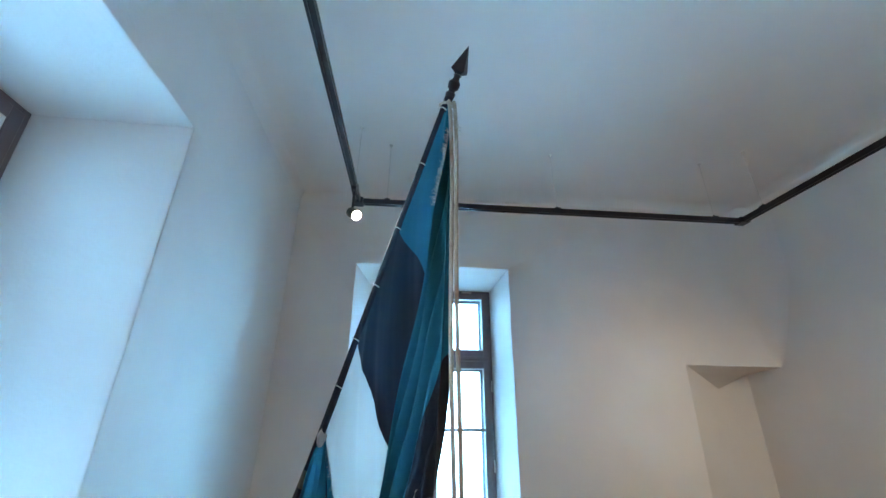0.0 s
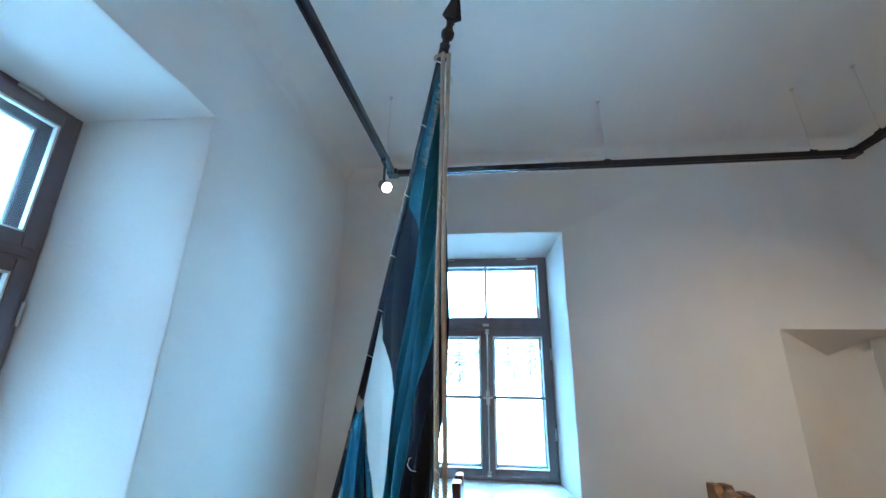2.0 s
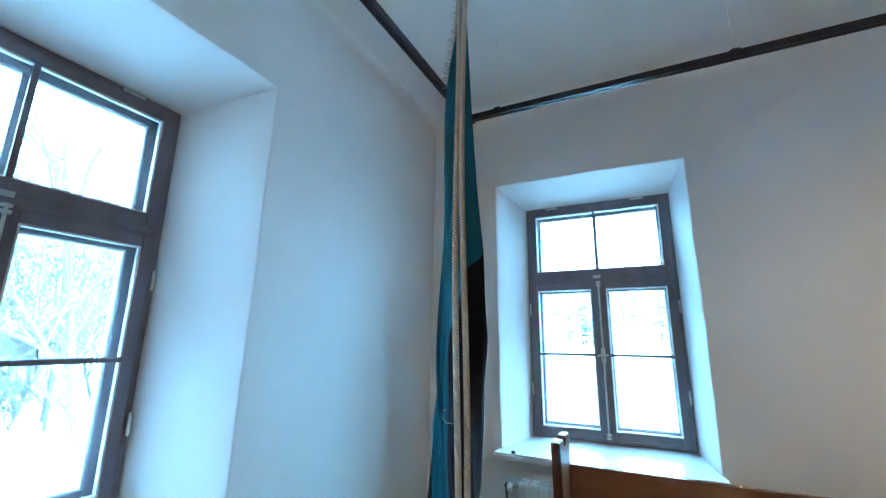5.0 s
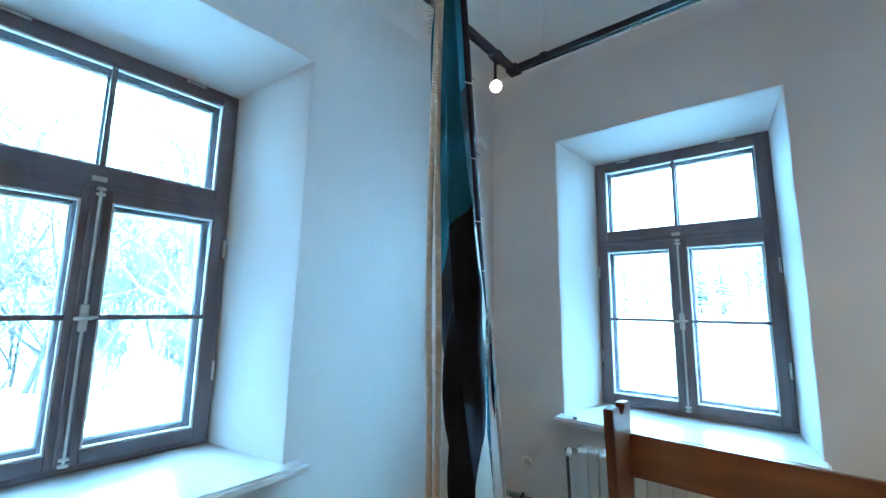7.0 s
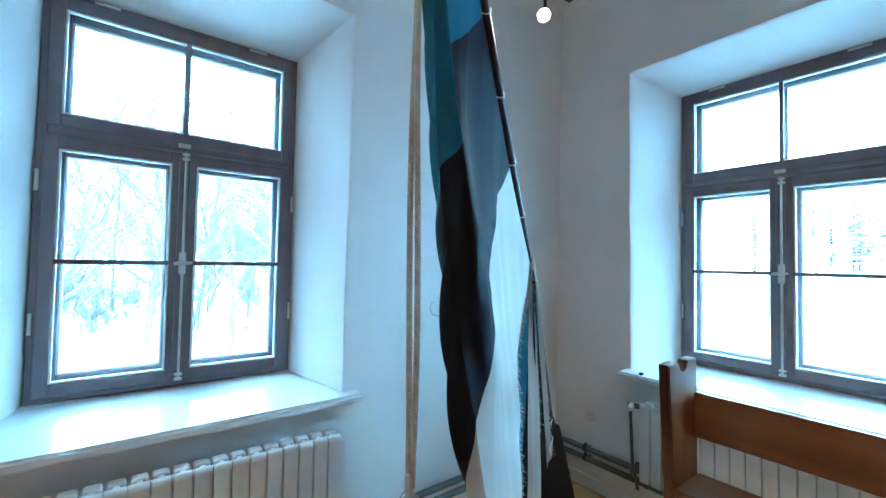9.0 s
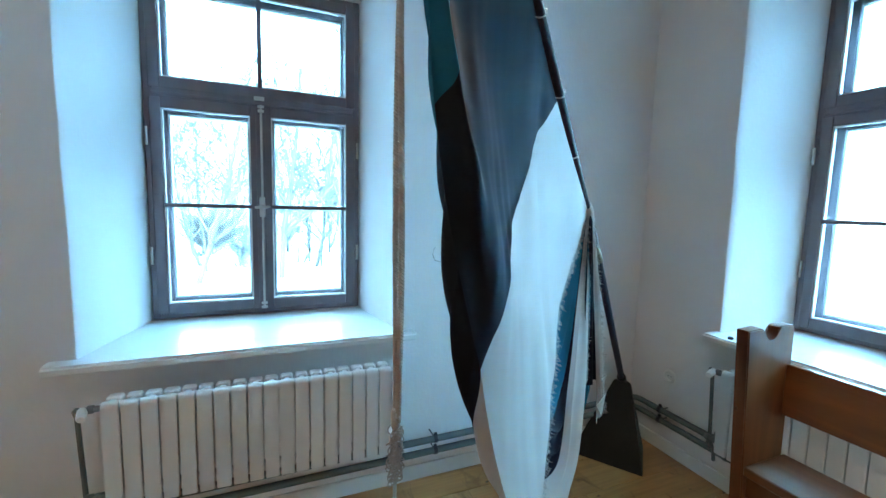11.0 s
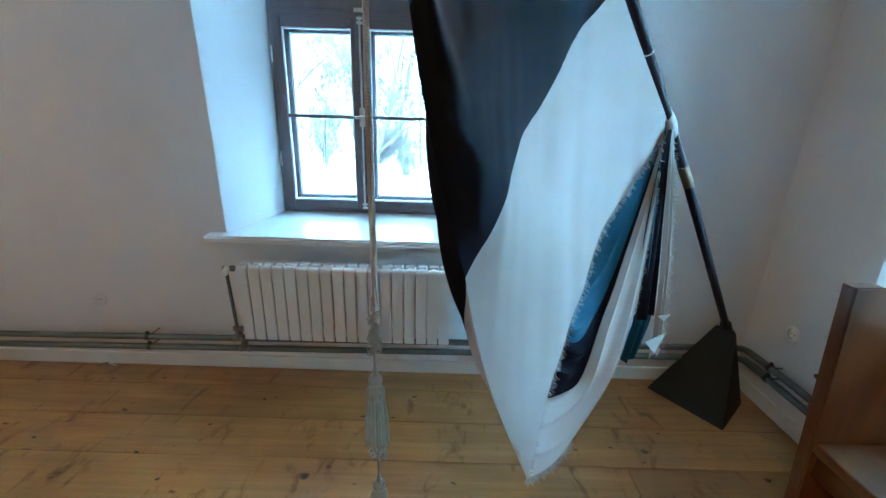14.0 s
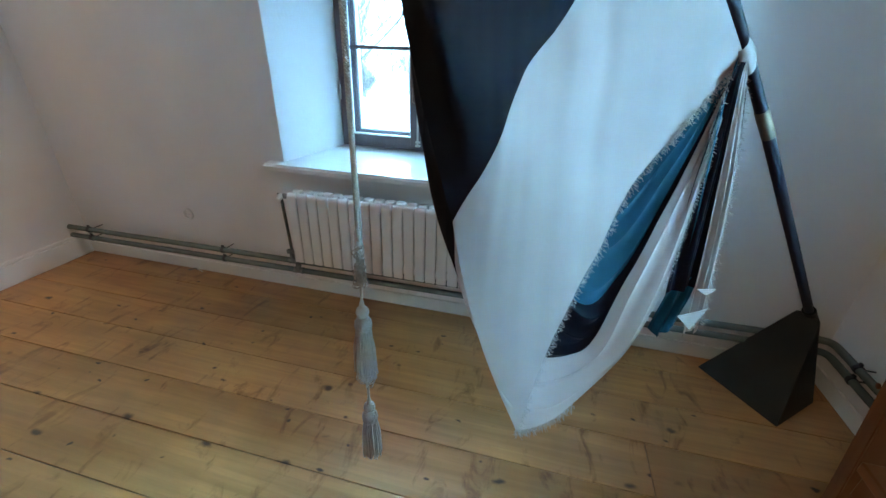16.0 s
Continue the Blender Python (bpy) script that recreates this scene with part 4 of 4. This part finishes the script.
for nm, h0, mat, lab in (("blue_stripe", 0, BLUE, "blue cloth stripe"), ("black_stripe", 1, DARK, "black cloth stripe"), ("white_stripe", 2, WHITE, "white cloth stripe")):
    st = part(nm, grid(lambda u, v: front(h0 + u, v), 26, 90), mat, flag, lab, angle=180)
    part("tied_back_part", grid(lambda u, v: rear(h0 + u, v), 90, 60), mat, st, angle=180)


def tail(name, top, low, width, side, mat, label, seed, cut=0.0, flare=1.8, bow=0.0, deep=0.02):
    """A narrow end of the flag that hangs in folds from the tie."""
    top, low, side = Vector(top), Vector(low), Vector(side).normalized()
    def fn(u, v):
        w = width * (0.1 + 0.9 * min(1, u * flare) ** 0.55)
        q = top.lerp(low, u) + side * (w * (v - 0.5) + bow * math.sin(math.pi * u))
        q += NRM * deep * (math.sin(14 * v + seed + 0.8 * u) + 0.4 * math.sin(31 * v + 2 * seed)) * min(1, 2.5 * u) + Vector((0, 0, cut * u * (abs(v - 0.5) * 2 - 0.5)))
        return q - flag.location
    return part(name, grid(fn, 40, 48), mat, flag, label, angle=180)


ACROSS = (-0.5, 0.85, 0)
ASLANT = Vector((-0.78, 0.63, 0))
BLUE_END = ((-0.04, 2.425, 1.48), (-0.09, 2.51, 0.66), 0.23)
tail("hanging_end", *BLUE_END, ASLANT, BLUE, "blue end of the flag hanging in folds", 0.5, 0.05, 2.4, 0.02, 0.014)
tail("hanging_corner", (-0.02, 2.474, 0.76), (-0.04, 2.45, 0.5), 0.13, ACROSS, BLUE, "blue corner of the flag below its black end", 2.2, 0.06, 40, 0.0, 0.01)
tail("hanging_end", (-0.014, 2.425, 1.46), (-0.004, 2.476, 0.72), 0.18, ACROSS, DARK, "black end of the flag hanging in folds", 1.8, -0.02, 1.8, 0.0, 0.013)
tail("hanging_end", (-0.008, 2.432, 1.46), (0.0, 2.54, 0.565), 0.06, ACROSS, WHITE, "white hem of the flag hanging in folds", 3.0, -0.08, 2.5, 0.02, 0.008)
for p in (((0.012, 2.472, 0.75), (-0.018, 2.518, 0.715), (-0.038, 2.553, 0.735)), ((0.035, 2.432, 0.645), (-0.006, 2.502, 0.57), (-0.026, 2.542, 0.655))):
    b = bmesh.new()
    lift(b, [Vector(q) + NRM * 0.034 - flag.location for q in p], 0.002)
    part("torn_corner", b, WHITE, flag, "ragged white corner of the flag")


def fringe(fn, n, length, out, seed):
    """Short crimped threads along a hem."""
    rnd = random.Random(seed)
    b = bmesh.new()
    for k in range(n):
        p = fn((k + rnd.random()) / n)
        d = (Vector(out) + Vector((rnd.uniform(-0.5, 0.5), rnd.uniform(-0.5, 0.5), rnd.uniform(-0.5, 0.4)))).normalized()
        s = Vector((rnd.uniform(-1, 1), rnd.uniform(-1, 1), rnd.uniform(-1, 1))).normalized()
        l = length * rnd.uniform(0.5, 1.2)
        w = rnd.uniform(0.1, 0.32)
        tube([p, p + d * l * 0.35 + s * l * w, p + d * l * 0.65 - s * l * w * 0.6, p + d * l + s * l * w * 0.8], [0.0011, 0.001, 0.0009, 0.0006], 4, bm=b)
    return b


T = rear(1.35, 0.1) - NRM * 0.004
# the corner of the cloth pulled round the pole at the tie
C = on_pole(1.475) + Vector((0.016, -0.012, 0)) - flag.location
def wrap(u, v):
    a = 2 * math.pi * v
    r = 0.0205 + 0.011 * math.sin(math.pi * u) * (0.7 + 0.5 * noise.noise(Vector((math.cos(a) * 1.6, math.sin(a) * 1.6, u * 2))))
    e = AXIS.orthogonal().normalized()
    return C + AXIS * (0.085 * (u - 0.5) + 0.012 * math.sin(a)) + (e * math.cos(a) + AXIS.cross(e) * math.sin(a)) * r
part("tied_corner", grid(wrap, 14, 28), WHITE, flag, "white corner of the flag bunched round the pole", angle=180)
part("loose_thread", tube([T, T + Vector((-0.012, -0.012, 0.004)), T + Vector((-0.022, -0.014, 0.018)), T + Vector((-0.018, -0.012, 0.034)), T + Vector((-0.012, -0.01, 0.036))], 0.0011, 5), FRINGE, flag, "loose pale thread")
part("bottom_fringe", fringe(lambda s: front(3.0, 0.06 + 0.94 * s), 400, 0.021, (-0.1, 0.75, -0.6), 1), FRINGE, flag, "pale thread fringe along the hem")
part("bottom_fringe", fringe(lambda s: rear(3.0, s * 0.35), 200, 0.026, (0.1, 0.3, -0.9), 2), FRINGE, flag, "pale thread fringe along the hem")
part("tail_fringe", fringe(lambda s: rear(0.0, 0.84 + 0.1 * s), 90, 0.022, (0.5, -0.4, -0.2), 3), FRINGE, flag, "pale thread fringe")
part("tail_fringe", fringe(lambda s: rear(3.0, 0.72 + 0.22 * s), 170, 0.014, (-0.3, 0.8, -0.3), 7), FRINGE, flag, "pale thread fringe along the hem")
part("tail_fringe", fringe(lambda s: Vector((-0.02, 2.445, 1.43)).lerp(Vector((-0.012, 2.565, 0.565)), s) + Vector(ACROSS) * 0.024 * math.sin(math.pi * s) - flag.location, 240, 0.02, (0.5, 0.5, -0.3), 4), FRINGE, flag, "pale thread fringe")
def end_edge(s):
    """The free edge of the blue end, from the tie downwards."""
    u = 0.35 * s
    return Vector(BLUE_END[0]).lerp(Vector(BLUE_END[1]), u) - ASLANT * BLUE_END[2] * (0.05 + 0.45 * min(1, u * 2.4) ** 0.55) + ASLANT * 0.02 * math.sin(math.pi * u) - flag.location


part("tail_fringe", fringe(lambda s: end_edge(0.12 + 0.88 * s), 220, 0.02, (0.4, -0.3, -0.4), 8), FRINGE, flag, "pale thread fringe along the blue end")
part("top_fringe", fringe(lambda s: front(0.0, 0.2 + 0.8 * s) + Vector((0.012, -0.015, -0.1 * s)), 120, 0.024, (0.7, -0.3, -0.3), 5), FRINGE, flag, "pale thread fringe at the top hem")
part("fly_fringe", fringe(lambda s: rear(0.0, 0.03 + 0.1 * s), 110, 0.02, (-0.6, -0.5, 0.3), 6), FRINGE, flag, "pale thread fringe")


# ---- cord with its tassels ----
def cord_line(k):
    """Two strands that hang side by side from the pole's top."""
    o = (-0.0085, 0.0095)[k]
    return lambda s: Vector((0.465 + o + 0.004 * math.sin(5 * s + k) + 0.004 * s, 1.447 + 0.05 * math.exp(-9 * s) + o * 0.1 + 0.004 * math.sin(4 * s + 2 * k), 2.72 - s))


def twisted(fn, length, r, pitch, strands=3, per=9):
    n = int(length / pitch * per)
    for k in range(strands):
        pts = []
        for i in range(n + 1):
            s = length * i / n
            a = 2 * math.pi * (s / pitch + k / strands)
            pts.append(fn(s) + Vector((r * math.cos(a), r * math.sin(a), 0)))
        part("twisted_strand", tube(pts, r * 0.95, 5), CORD, cord)


cord = empty("tasselled_cord", 0.44, 1.44, 2.72)
tagged(cord, "beige twisted flag cord with two silk tassels", "flag cord")
C0 = cord.location.copy()
for k, ln in ((0, 1.74), (1, 1.74)):
    f = cord_line(k)
    twisted(lambda s: f(s) - C0, ln, 0.0041, 0.024)
loop = [on_pole(2.72) + Vector((0.026 * math.cos(a), 0.026 * math.sin(a), 0.01 * math.sin(a))) - C0 for a in [2 * math.pi * k / 16 for k in range(16)]]
part("top_loop", tube(loop, 0.006, 8, closed=True), CORD, cord)
part("wrapped_band", lathe([(0.009, -0.024), (0.011, -0.02), (0.0115, 0.018), (0.009, 0.022)], Vector((0.474, 1.446, 0.985)) - C0, (0, 0, 1), 16), FRINGE, cord, "pale wrapped band round both strands")


def curls(at, n, r, seed, spread):
    """A loose tangle of small thread loops."""
    rnd = random.Random(seed)
    b = bmesh.new()
    for k in range(n):
        c = Vector(at) + Vector((rnd.uniform(-r, r), rnd.uniform(-r, r), rnd.uniform(-spread, spread)))
        u = Vector((rnd.uniform(-1, 1), rnd.uniform(-1, 1), rnd.uniform(-1, 1))).normalized()
        w = u.orthogonal().normalized()
        v = u.cross(w)
        q = rnd.uniform(0.006, 0.012)
        tube([c + q * (v * math.cos(t) + w * 1.4 * math.sin(t)) for t in [2 * math.pi * i / 10 for i in range(10)]], 0.0016, 4, bm=b, closed=True)
    return b


def tassel(x, y, z, seed):
    """Turned head over a skirt of straight threads; z is the top of the head."""
    t = empty("tassel", *(Vector((x, y, z)) - C0))
    t.parent = cord
    t["label"] = "grey silk tassel with a long thread skirt"
    prof = [(0.003, 0.0), (0.007, -0.005), (0.0075, -0.018), (0.011, -0.023), (0.0175, -0.032), (0.0195, -0.043), (0.0165, -0.054), (0.012, -0.06), (0.02, -0.067), (0.0255, -0.079), (0.0265, -0.091), (0.024, -0.104), (0.019, -0.112)]
    h = lathe(prof, (0, 0, 0), (0, 0, 1), 24)
    # silk laid over the turned head, thread by thread
    for i in range(40):
        c, s = math.cos(2 * math.pi * i / 40), math.sin(2 * math.pi * i / 40)
        tube([(r * c, r * s, z) for r, z in prof[3:]], [0.0008 + 0.04 * r for r, z in prof[3:]], 4, bm=h)
    part("tassel_head", h, SILK, t)
    rnd = random.Random(seed)
    b = bmesh.new()
    for i in range(210):
        a, q = rnd.uniform(0, 2 * math.pi), math.sqrt(rnd.random())
        r0, r1 = 0.0245 * q, 0.036 * q * rnd.uniform(0.85, 1.1)
        l = 0.165 * rnd.uniform(0.94, 1.05)
        c, s = math.cos(a), math.sin(a)
        tube([(r0 * c, r0 * s, -0.106), (r1 * 0.93 * c, r1 * 0.93 * s, -0.106 - 0.4 * l), (r1 * math.cos(a + 0.05), r1 * math.sin(a + 0.05), -0.106 - l)], 0.0016, 4, bm=b)
    part("thread_skirt", b, SILK, t)
    return t


part("gathered_threads", curls(Vector((0.475, 1.446, 0.895)) - C0, 90, 0.01, 8, 0.062), SILK, cord, "gathered silk loops above the tassels")
part("tassel_cord", tube([Vector(p) - C0 for p in ((0.474, 1.446, 0.99), (0.474, 1.446, 0.9), (0.477, 1.445, 0.775))], 0.0042, 8), SILK, cord)
tassel(0.477, 1.445, 0.778, 11)
part("gathered_threads", curls(Vector((0.478, 1.448, 0.478)) - C0, 60, 0.022, 9, 0.02), SILK, cord, "gathered silk loops above the tassels")
part("tassel_cord", tube([Vector(p) - C0 for p in ((0.477, 1.445, 0.68), (0.477, 1.446, 0.58), (0.478, 1.447, 0.478), (0.479, 1.448, 0.37))], 0.0045, 8), SILK, cord)
tassel(0.479, 1.448, 0.378, 12)


# ---- outside ----
def terrain(x, y):
    """Level snow round the house that climbs to a wooded slope in the north and west."""
    d = max(0.0, math.hypot(x - 1, y - 1) - 9)
    rise = 0.035 * max(0, d - 25) + 0.115 * min(80.0, max(0.0, y - 24)) * (0.5 + 0.5 * math.tanh((y - abs(x)) / 20))
    return -1.45 + rise + 0.2 * math.sin(x * 0.21 + 1) * math.sin(y * 0.17) + 0.1 * math.sin(x * 0.7) * math.cos(y * 0.6)


def ground():
    b = bmesh.new()
    steps = [-300, -160, -90, -60, -45, -36, -30, -25, -21, -18, -15, -12.5, -10, -8, -6, -4, -2, 0, 2, 4, 6, 8, 10, 12.5, 15, 18, 21, 25, 30, 36, 45, 60, 90, 160, 300]
    vs = [[b.verts.new((x, y, terrain(x, y))) for y in steps] for x in steps]
    for i in range(len(steps) - 1):
        for j in range(len(steps) - 1):
            b.faces.new((vs[i][j], vs[i + 1][j], vs[i + 1][j + 1], vs[i][j + 1]))
    tagged(part("ground", b, SNOW, angle=180), "snow-covered ground outside", "ground", kind="structure")


ground()


def bare_tree(seed, height, thick, stems=1):
    """A leafless tree, or with many stems a shrub."""
    rnd = random.Random(seed)
    t = empty("bare_tree" if stems == 1 else "bare_shrub")
    tagged(t, "leafless dark winter tree in the snow" if stems == 1 else "leafless dark shrub in the snow", "tree" if stems == 1 else "shrub", group="trees outside" if stems == 1 else "shrubs outside")
    trunk, crown = bmesh.new(), bmesh.new()

    def grow(p, d, l, r, depth, bm):
        pts, rr = [p], [r]
        for k in range(4):
            d = (d + Vector((0, 0, 0.05 * depth)) + Vector((rnd.gauss(0, 0.27 if depth else 0.08), rnd.gauss(0, 0.27 if depth else 0.08), rnd.gauss(0.03, 0.06)))).normalized()
            pts.append(pts[-1] + d * l / 4)
            rr.append(max(0.0045, r * (1 - 0.14 * (k + 1))))
        tube(pts, rr, 4 if depth else 8, bm=bm)
        if depth >= (4 if stems == 1 else 3) or r < 0.004:
            return
        n = (16, 6, 4, 3)[depth] if stems == 1 else (9, 6, 4)[depth]
        for k in range(n):
            f = rnd.uniform(0.12 if depth == 0 else 0.25, 1.0)
            i = min(3, int(f * 4))
            q = pts[i].lerp(pts[i + 1], f * 4 - i)
            side = Vector((rnd.gauss(0, 1), rnd.gauss(0, 1), rnd.gauss(0.25, 0.35))).normalized()
            e = (d * 0.55 + side * 0.8).normalized()
            grow(q, e, l * rnd.uniform(0.4, 0.62), max(0.006, rr[i] * rnd.uniform(0.4, 0.6)), depth + 1, crown)

    for k in range(stems):
        lean = 0.03 if stems == 1 else 0.3
        grow(Vector((rnd.gauss(0, 0.2 * (stems > 1)), rnd.gauss(0, 0.2 * (stems > 1)), -0.3)), Vector((rnd.gauss(0, lean), rnd.gauss(0, lean), 1)).normalized(), height * rnd.uniform(0.8, 1.1), thick, 0, trunk)
    part("trunk" if stems == 1 else "stems", trunk, BARK, t)
    part("branches", crown, BARK, t)
    return t


def conifer(seed, height):
    """A spruce: whorls of drooping boughs, each with side twigs, under a pointed top."""
    rnd = random.Random(seed)
    t = empty("spruce_tree")
    tagged(t, "spruce on the far slope, its pale glare put into the colour", "tree", group="spruces on the slope")
    part("trunk", tube([(0, 0, -0.5), (0, 0, height)], [0.16, 0.02], 7), BARK, t)
    b = bmesh.new()
    z = height * 0.12
    while z < height * 0.98:
        reach = 0.24 * (height - z) + 0.15
        for k in range(7):
            a, l = rnd.uniform(0, 2 * math.pi), reach * rnd.uniform(0.65, 1.1)
            d = Vector((math.cos(a), math.sin(a), 0))
            side = Vector((-d.y, d.x, 0))
            root, end = Vector((0, 0, z)), d * l + Vector((0, 0, z - 0.22 * l))
            for i in range(5):
                f0, w = i / 5, 0.2 * l * (1 - i / 5) + 0.1
                p, q = root.lerp(end, f0), root.lerp(end, min(1, f0 + 0.3))
                for sgn in (-1, 1):
                    v = [b.verts.new(c) for c in (p, q, p.lerp(q, 0.8) + side * sgn * w + Vector((0, 0, -0.12 * w - 0.05)))]
                    b.faces.new(v)
        z += height * 0.035
    part("boughs", b, NEEDLES, t)
    return t


kinds = [bare_tree(s, h, w) for s, h, w in ((3, 8.0, 0.075), (5, 6.0, 0.05), (8, 11.0, 0.12))]
shrubs = [bare_tree(s, h, 0.022, 7) for s, h in ((21, 2.3), (22, 3.0))]
spruces = [conifer(s, h) for s, h in ((31, 8.0), (32, 10.0))]
used, rnd = set(), random.Random(4)


def stand_tree(ob, x, y, size):
    """Puts the first of a kind in its place, then copies of it."""
    m = pose(x, y, terrain(x, y), 0, 0, rnd.uniform(0, 360)) @ Matrix.Scale(size, 4)
    if ob.name in used:
        copy_thing(ob, m)
    else:
        used.add(ob.name)
        ob.matrix_basis = m


# a few large trees close to the house, then the wood behind them
for ob, x, y, size in ((kinds[2], -15.3, 1.25, 1.0), (kinds[2], -14.5, -1.45, 0.8), (kinds[2], -9.5, 5.7, 0.9), (kinds[0], -13.0, 3.4, 0.9)):
    stand_tree(ob, x, y, size)
for k in range(62):
    a, d = radians(rnd.uniform(138, 212)), rnd.uniform(18, 36)
    stand_tree(kinds[k % 3], 1.2 + d * math.cos(a), 0.9 + d * math.sin(a), rnd.uniform(0.7, 1.1))
for k in range(30):
    a, d = radians(rnd.uniform(140, 210)), rnd.uniform(19, 30)
    stand_tree(shrubs[k % 2], 1.2 + d * math.cos(a), 0.9 + d * math.sin(a), rnd.uniform(0.8, 1.2))
for k in range(64):
    a, d = radians(rnd.uniform(84, 106)), rnd.uniform(44, 86)
    stand_tree(spruces[k % 2], 1.2 + d * math.cos(a), 0.9 + d * math.sin(a), rnd.uniform(0.6, 1.0))
for a, d, size in ((107.1, 22, 0.35), (97.4, 24, 0.45), (96.0, 25, 0.3), (104, 30, 0.3), (106.8, 48, 0.9), (112, 50, 0.8)):
    stand_tree(shrubs[0] if d < 40 else kinds[1], 1.2 + d * math.cos(radians(a)), 0.9 + d * math.sin(radians(a)), size)


p = empty("leaning_post", -2.6, 23.6, terrain(-2.6, 23.6))
tagged(p, "thin leaning wooden post standing in the snow", "post")
part("post", tube([(0.25, 0, -0.3), (-0.68, -0.11, 3.21 - p.location.z)], 0.05, 8), BARK, p)


# ---- floor boards, last ----
floor = tagged(part("floor", box((XA - 0.08, YS - 0.02, -0.12), (XE + 0.02, 3.80, ZF - 0.03)), FLOOR), "oiled pine plank floor with knots and dark joints", "floor", kind="structure")
WIDTH = 0.252
rnd = random.Random(21)
x, k = XA - 0.131, 0
while x < XE:
    x0, x1 = max(x + 0.0016, XA - 0.06), min(x + WIDTH - 0.0016, XE)
    cuts = [YS, YS + 3.9, 3.80] if k % 4 == 3 else [YS, 3.80]
    for y0, y1 in zip(cuts, cuts[1:]):
        dz = rnd.uniform(-0.0012, 0.0)
        b = box((x0, y0 + 0.001, ZF - 0.03), (x1, y1 - 0.001, ZF + dz), 0.0022, 2)
        part("plank", b, FLOOR, floor)
    x += WIDTH
    k += 1
